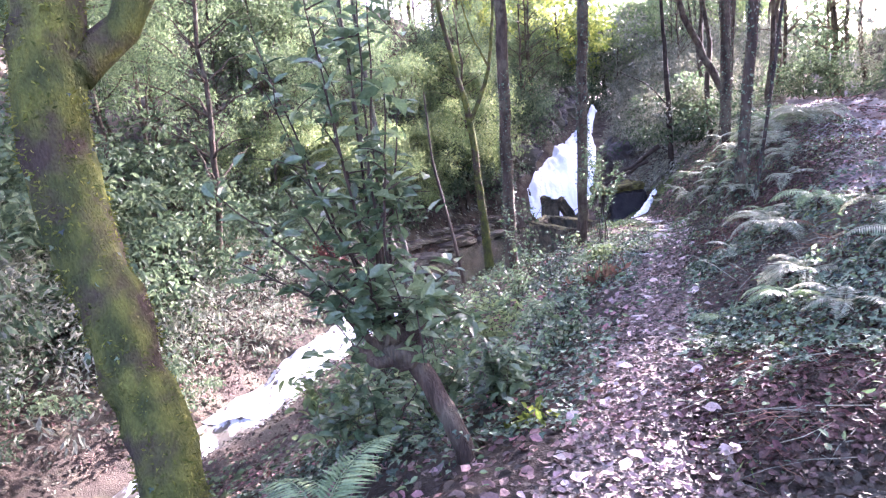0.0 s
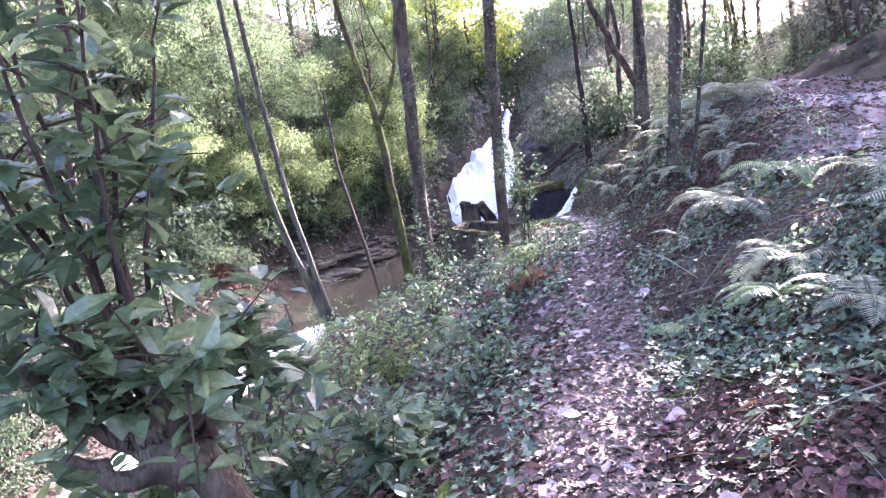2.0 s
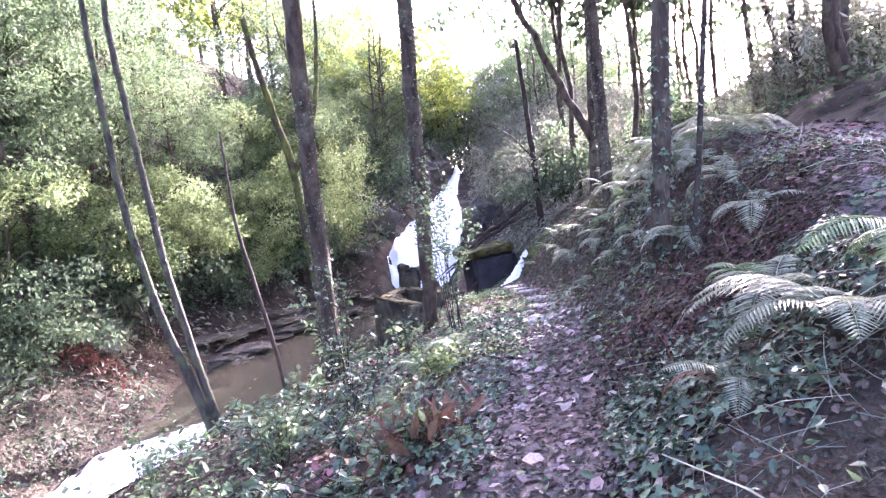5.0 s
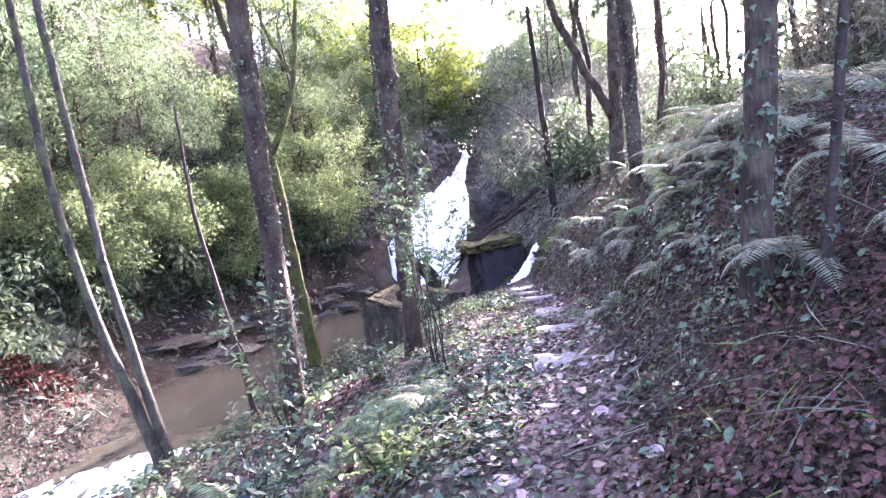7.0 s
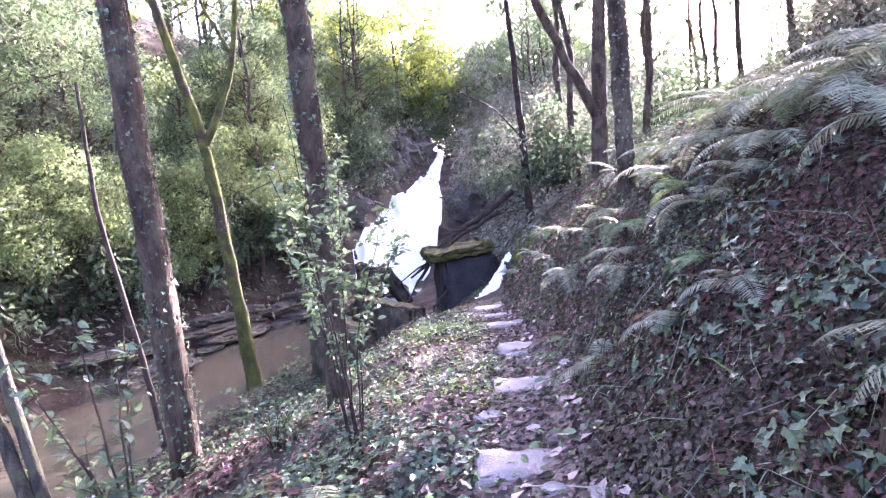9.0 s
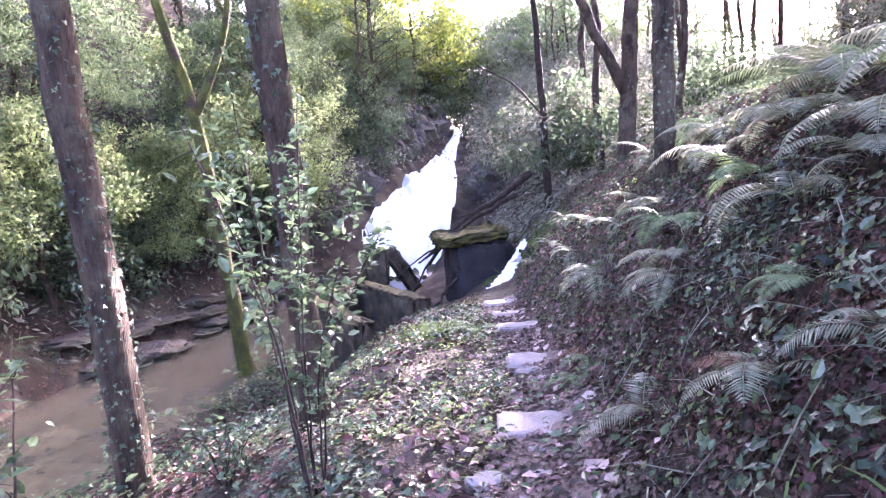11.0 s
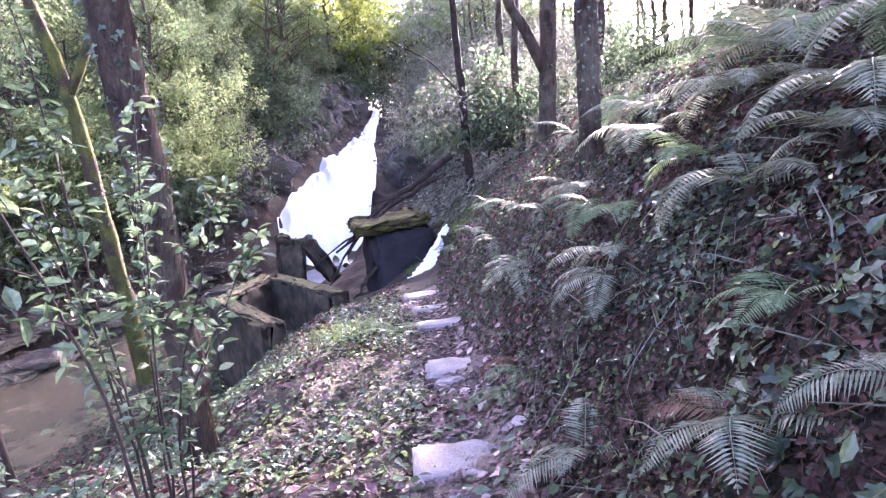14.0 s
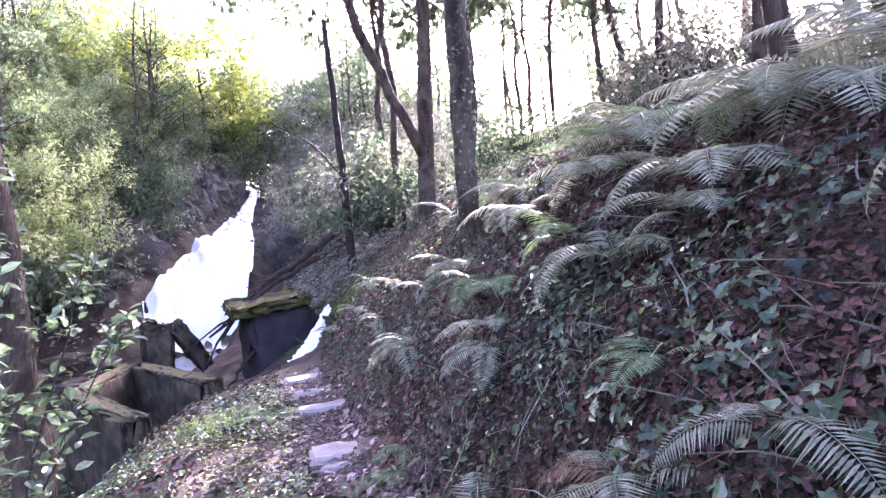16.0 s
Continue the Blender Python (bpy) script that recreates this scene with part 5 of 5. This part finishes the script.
hanging_roots(-4.3, 22.6, gz(-4.3, 22.6) + 0.9, 46, 507)
brush("grass_tuft", 5.5, 17.0, 0.5, 0.9, M_GRASS, 900, (0.12, 0.28), "bright green grass tufts beside the steps", 503, 0.03, T_BLADE, "grass")
brush("grass_tuft", 9.3, 23.6, 0.8, 1.0, M_GRASS, 900, (0.15, 0.35), "bright green grass over the masonry", 504, 0.03, T_BLADE, "grass")
brush("yellow_green_plant", 0.95, 3.5, 0.12, 0.1, M_LIME, 40, (0.07, 0.13), "small yellow-green seedling beside the path", 505, 0.2, T_BROAD, "plant")
brush("dead_fern_heap", 2.6, 8.1, 0.35, 0.35, M_FERN_DEAD, 260, (0.08, 0.25), "heap of brown withered fern leaves", 506, 0.3)

# ---- leaf litter, ivy and undergrowth ----
carpet("path_leaf_litter", T_DRY, M_LITTER_PATH, "brown and mauve fallen leaves on the path", 22000, -3, 19, PATH_L, PATH_R, (0.025, 0.07), 600, (0.03, 0.05), None, 0.3, (-0.08, 0.12), 1.15)
carpet("pale_leaf_litter", T_DRY, M_LITTER_PALE, "pale fallen leaves on the path", 700, -1, 18, PATH_L, PATH_R, (0.04, 0.12), 601, (0.04, 0.06), None, 0.35, (-0.2, 0.2))
carpet("track_leaf_litter", T_DRY, M_LITTER, "fallen leaves strewn over the gravel track", 9000, 2, 22, BANK_TOP, TRACK_R, (0.04, 0.1), 623, (0.05, 0.08), (0.5, 0.5), 0.3, (0.0, 0.0))
carpet("bank_leaf_litter", T_DRY, M_LITTER_SHADED, "brown fallen leaves over the bank", 26000, 0, 20, PATH_R, BANK_TOP, (0.025, 0.06), 602, (0.0, 0.06), None, 0.5, (0.0, 0.6))
carpet("slope_leaf_litter", T_DRY, M_LITTER, "brown fallen leaves on the slope below the path", 14000, 0, 22, SLOPE, PATH_L, (0.045, 0.11), 603, (0.0, 0.06), None, 0.5, (-1.5, 0.0))
carpet("bank_ivy", T_IVY, M_IVY, "dark glossy ivy covering the bank", 11000, 1.5, 18, PATH_R, BANK_TOP, (0.02, 0.042), 604, (0.02, 0.12), (1.2, 0.80), 0.5, (0.05, 0.8))
carpet("slope_ivy", T_IVY, M_IVY, "dark glossy ivy on the slope below the path", 26000, 2.5, 19, SLOPE, PATH_L, (0.03, 0.065), 605, (0.02, 0.14), (0.8, 0.55), 0.5, (-0.8, 0.0))
carpet("low_green_leaves", T_BROAD, M_LAUREL, "low green leaves in the undergrowth", 9000, 2.0, 20, SLOPE, BANK_TOP, (0.035, 0.08), 606, (0.03, 0.22), (0.7, 0.72), 0.6, (-1.0, 0.8))
carpet("far_bank_litter", T_DRY, M_LITTER_SHADED, "fallen leaves on the far bank of the stream", 20000, 6, 34, FAR_EDGE, FAR_EDGE, (0.04, 0.10), 607, (0.0, 0.12), None, 0.5, (-5.5, 0.15))
carpet("far_bank_brush", T_FINE, M_THICKET, "grey-brown brush on the far bank", 7000, 6, 50, FAR_EDGE, FAR_EDGE, (0.12, 0.35), 608, (0.0, 0.6), (0.35, 0.55), 0.9, (-9, -0.3))
carpet("far_bank_green", T_BROAD, M_SHADE, "low dark green cover on the far bank of the stream", 16000, 6, 24, FAR_EDGE, FAR_EDGE, (0.05, 0.12), 628, (0.01, 0.25), (0.7, 0.5), 0.7, (-6, -0.1))
carpet("near_bank_litter", T_DRY, M_LITTER_SHADED, "fallen leaves above the stream", 12000, 4, 22, NEAR_EDGE, SLOPE, (0.04, 0.09), 609, (0.0, 0.1), None, 0.5, (0.2, 0.0))
carpet("near_bank_green", T_BROAD, M_SHADE, "low dark leaves above the stream", 7000, 4, 24, NEAR_EDGE, SLOPE, (0.05, 0.13), 610, (0.02, 0.3), (0.6, 0.6), 0.7, (0.3, 0.0))
carpet("slope_brush", T_FINE, M_THICKET, "grey-brown brush on the slope by the waterfall", 13000, 25, 50, PATH_L, BANK_TOP, (0.1, 0.32), 611, (0.0, 0.5), (0.4, 0.5), 0.9, (0, 0))
carpet("upper_bank_brush", T_BROAD, M_SHADE, "dark undergrowth above the track", 20000, 0, 45, TRACK_R, TRACK_R, (0.08, 0.22), 612, (0.0, 0.6), (0.4, 0.5), 0.9, (0.4, 16))
carpet("bank_grass", T_BLADE, M_GRASS, "thin grass blades on the bank", 5000, 2, 18, PATH_R, BANK_TOP, (0.12, 0.3), 613, (0.0, 0.02), (0.8, 0.7), 1.5, (0.0, 0.8))
carpet("close_bank_litter", T_DRY, M_LITTER_SHADED, "brown fallen leaves and red stalks on the steep bank", 52000, 7.5, 14.5, PATH_R, BANK_TOP, (0.02, 0.05), 614, (0.0, 0.07), None, 0.6, (0.0, 1.2))
carpet("close_bank_ivy", T_IVY, M_IVY, "trailing ivy on the steep bank", 6500, 8.6, 14.5, BANK, BANK_TOP, (0.035, 0.072), 615, (0.02, 0.12), (1.9, 0.92), 0.5, (-0.2, 1.2))
carpet("early_bank_ivy", T_IVY, M_IVY, "ivy beside the path", 12000, 2.9, 7.4, PATH_R, BANK_TOP, (0.03, 0.065), 616, (0.02, 0.12), (0.9, 0.54), 0.5, (0.02, 0.6))
carpet("low_bank_ivy", T_IVY, M_IVY, "ivy trailing over the foot of the steep bank", 1500, 9.4, 12.6, BANK, BANK_TOP, (0.035, 0.075), 627, (0.02, 0.1), (2.4, 0.62), 0.5, (-0.35, -0.25))
carpet("bank_dry_stalks", T_STALK, M_FERN_DEAD, "reddish dry stalks on the bank", 7000, 2, 18, PATH_R, BANK_TOP, (0.15, 0.4), 617, (0.0, 0.03), None, 1.6, (0.1, 0.9))
carpet("corner_leaf_litter", T_DRY, M_LITTER_SHADED, "dark red-brown fallen leaves beside the path", 12000, -2, 3.7, PATH_R, BANK, (0.03, 0.07), 624, (0.01, 0.06), None, 0.4, (-0.1, 0.5))
carpet("bank_small_herbs", T_BROAD, M_SHADE, "tiny green herbs among the ivy on the bank", 12000, 2, 18, PATH_R, BANK_TOP, (0.018, 0.045), 618, (0.01, 0.16), (1.3, 0.66), 0.7, (0.05, 1.0))
carpet("bank_green_herbs", T_BROAD, M_FRESH, "small fresh green herbs on the bank", 7000, 7.5, 18, PATH_R, BANK_TOP, (0.02, 0.045), 621, (0.01, 0.14), (1.7, 0.70), 0.7, (0.0, 0.6))
carpet("bank_twigs", T_STALK, M_THICKET, "pale dead twigs and stalks on the bank", 4000, 2, 17, PATH_R, BANK_TOP, (0.15, 0.55), 622, (0.0, 0.05), None, 0.9, (0.0, 0.9))
carpet("slope_small_herbs", T_BROAD, M_FRESH, "small pale green herbs beside the path", 9000, 9, 20, SLOPE, PATH_L, (0.02, 0.05), 619, (0.01, 0.1), (0.9, 0.6), 0.7, (0.2, 0.05))
carpet("steps_litter", T_DRY, M_LITTER, "brown fallen leaves on the slope above the steps", 14000, 13, 27, PATH_R, BANK_TOP, (0.03, 0.08), 625, (0.0, 0.08), None, 0.6, (0.0, 0.5))
carpet("block_moss", T_BLADE, M_GRASS, "bright mossy grass on the slope over the masonry", 7000, 22.5, 28, PATH_R, PATH_R, (0.08, 0.2), 626, (0.0, 0.03), (0.6, 0.45), 1.2, (-0.9, 1.3))
carpet("steps_green", T_BROAD, M_SHADE, "low green cover on the slope above the steps", 5000, 14, 26, PATH_R, BANK_TOP, (0.03, 0.08), 620, (0.01, 0.2), (0.7, 0.5), 0.7, (0.05, 0.5))
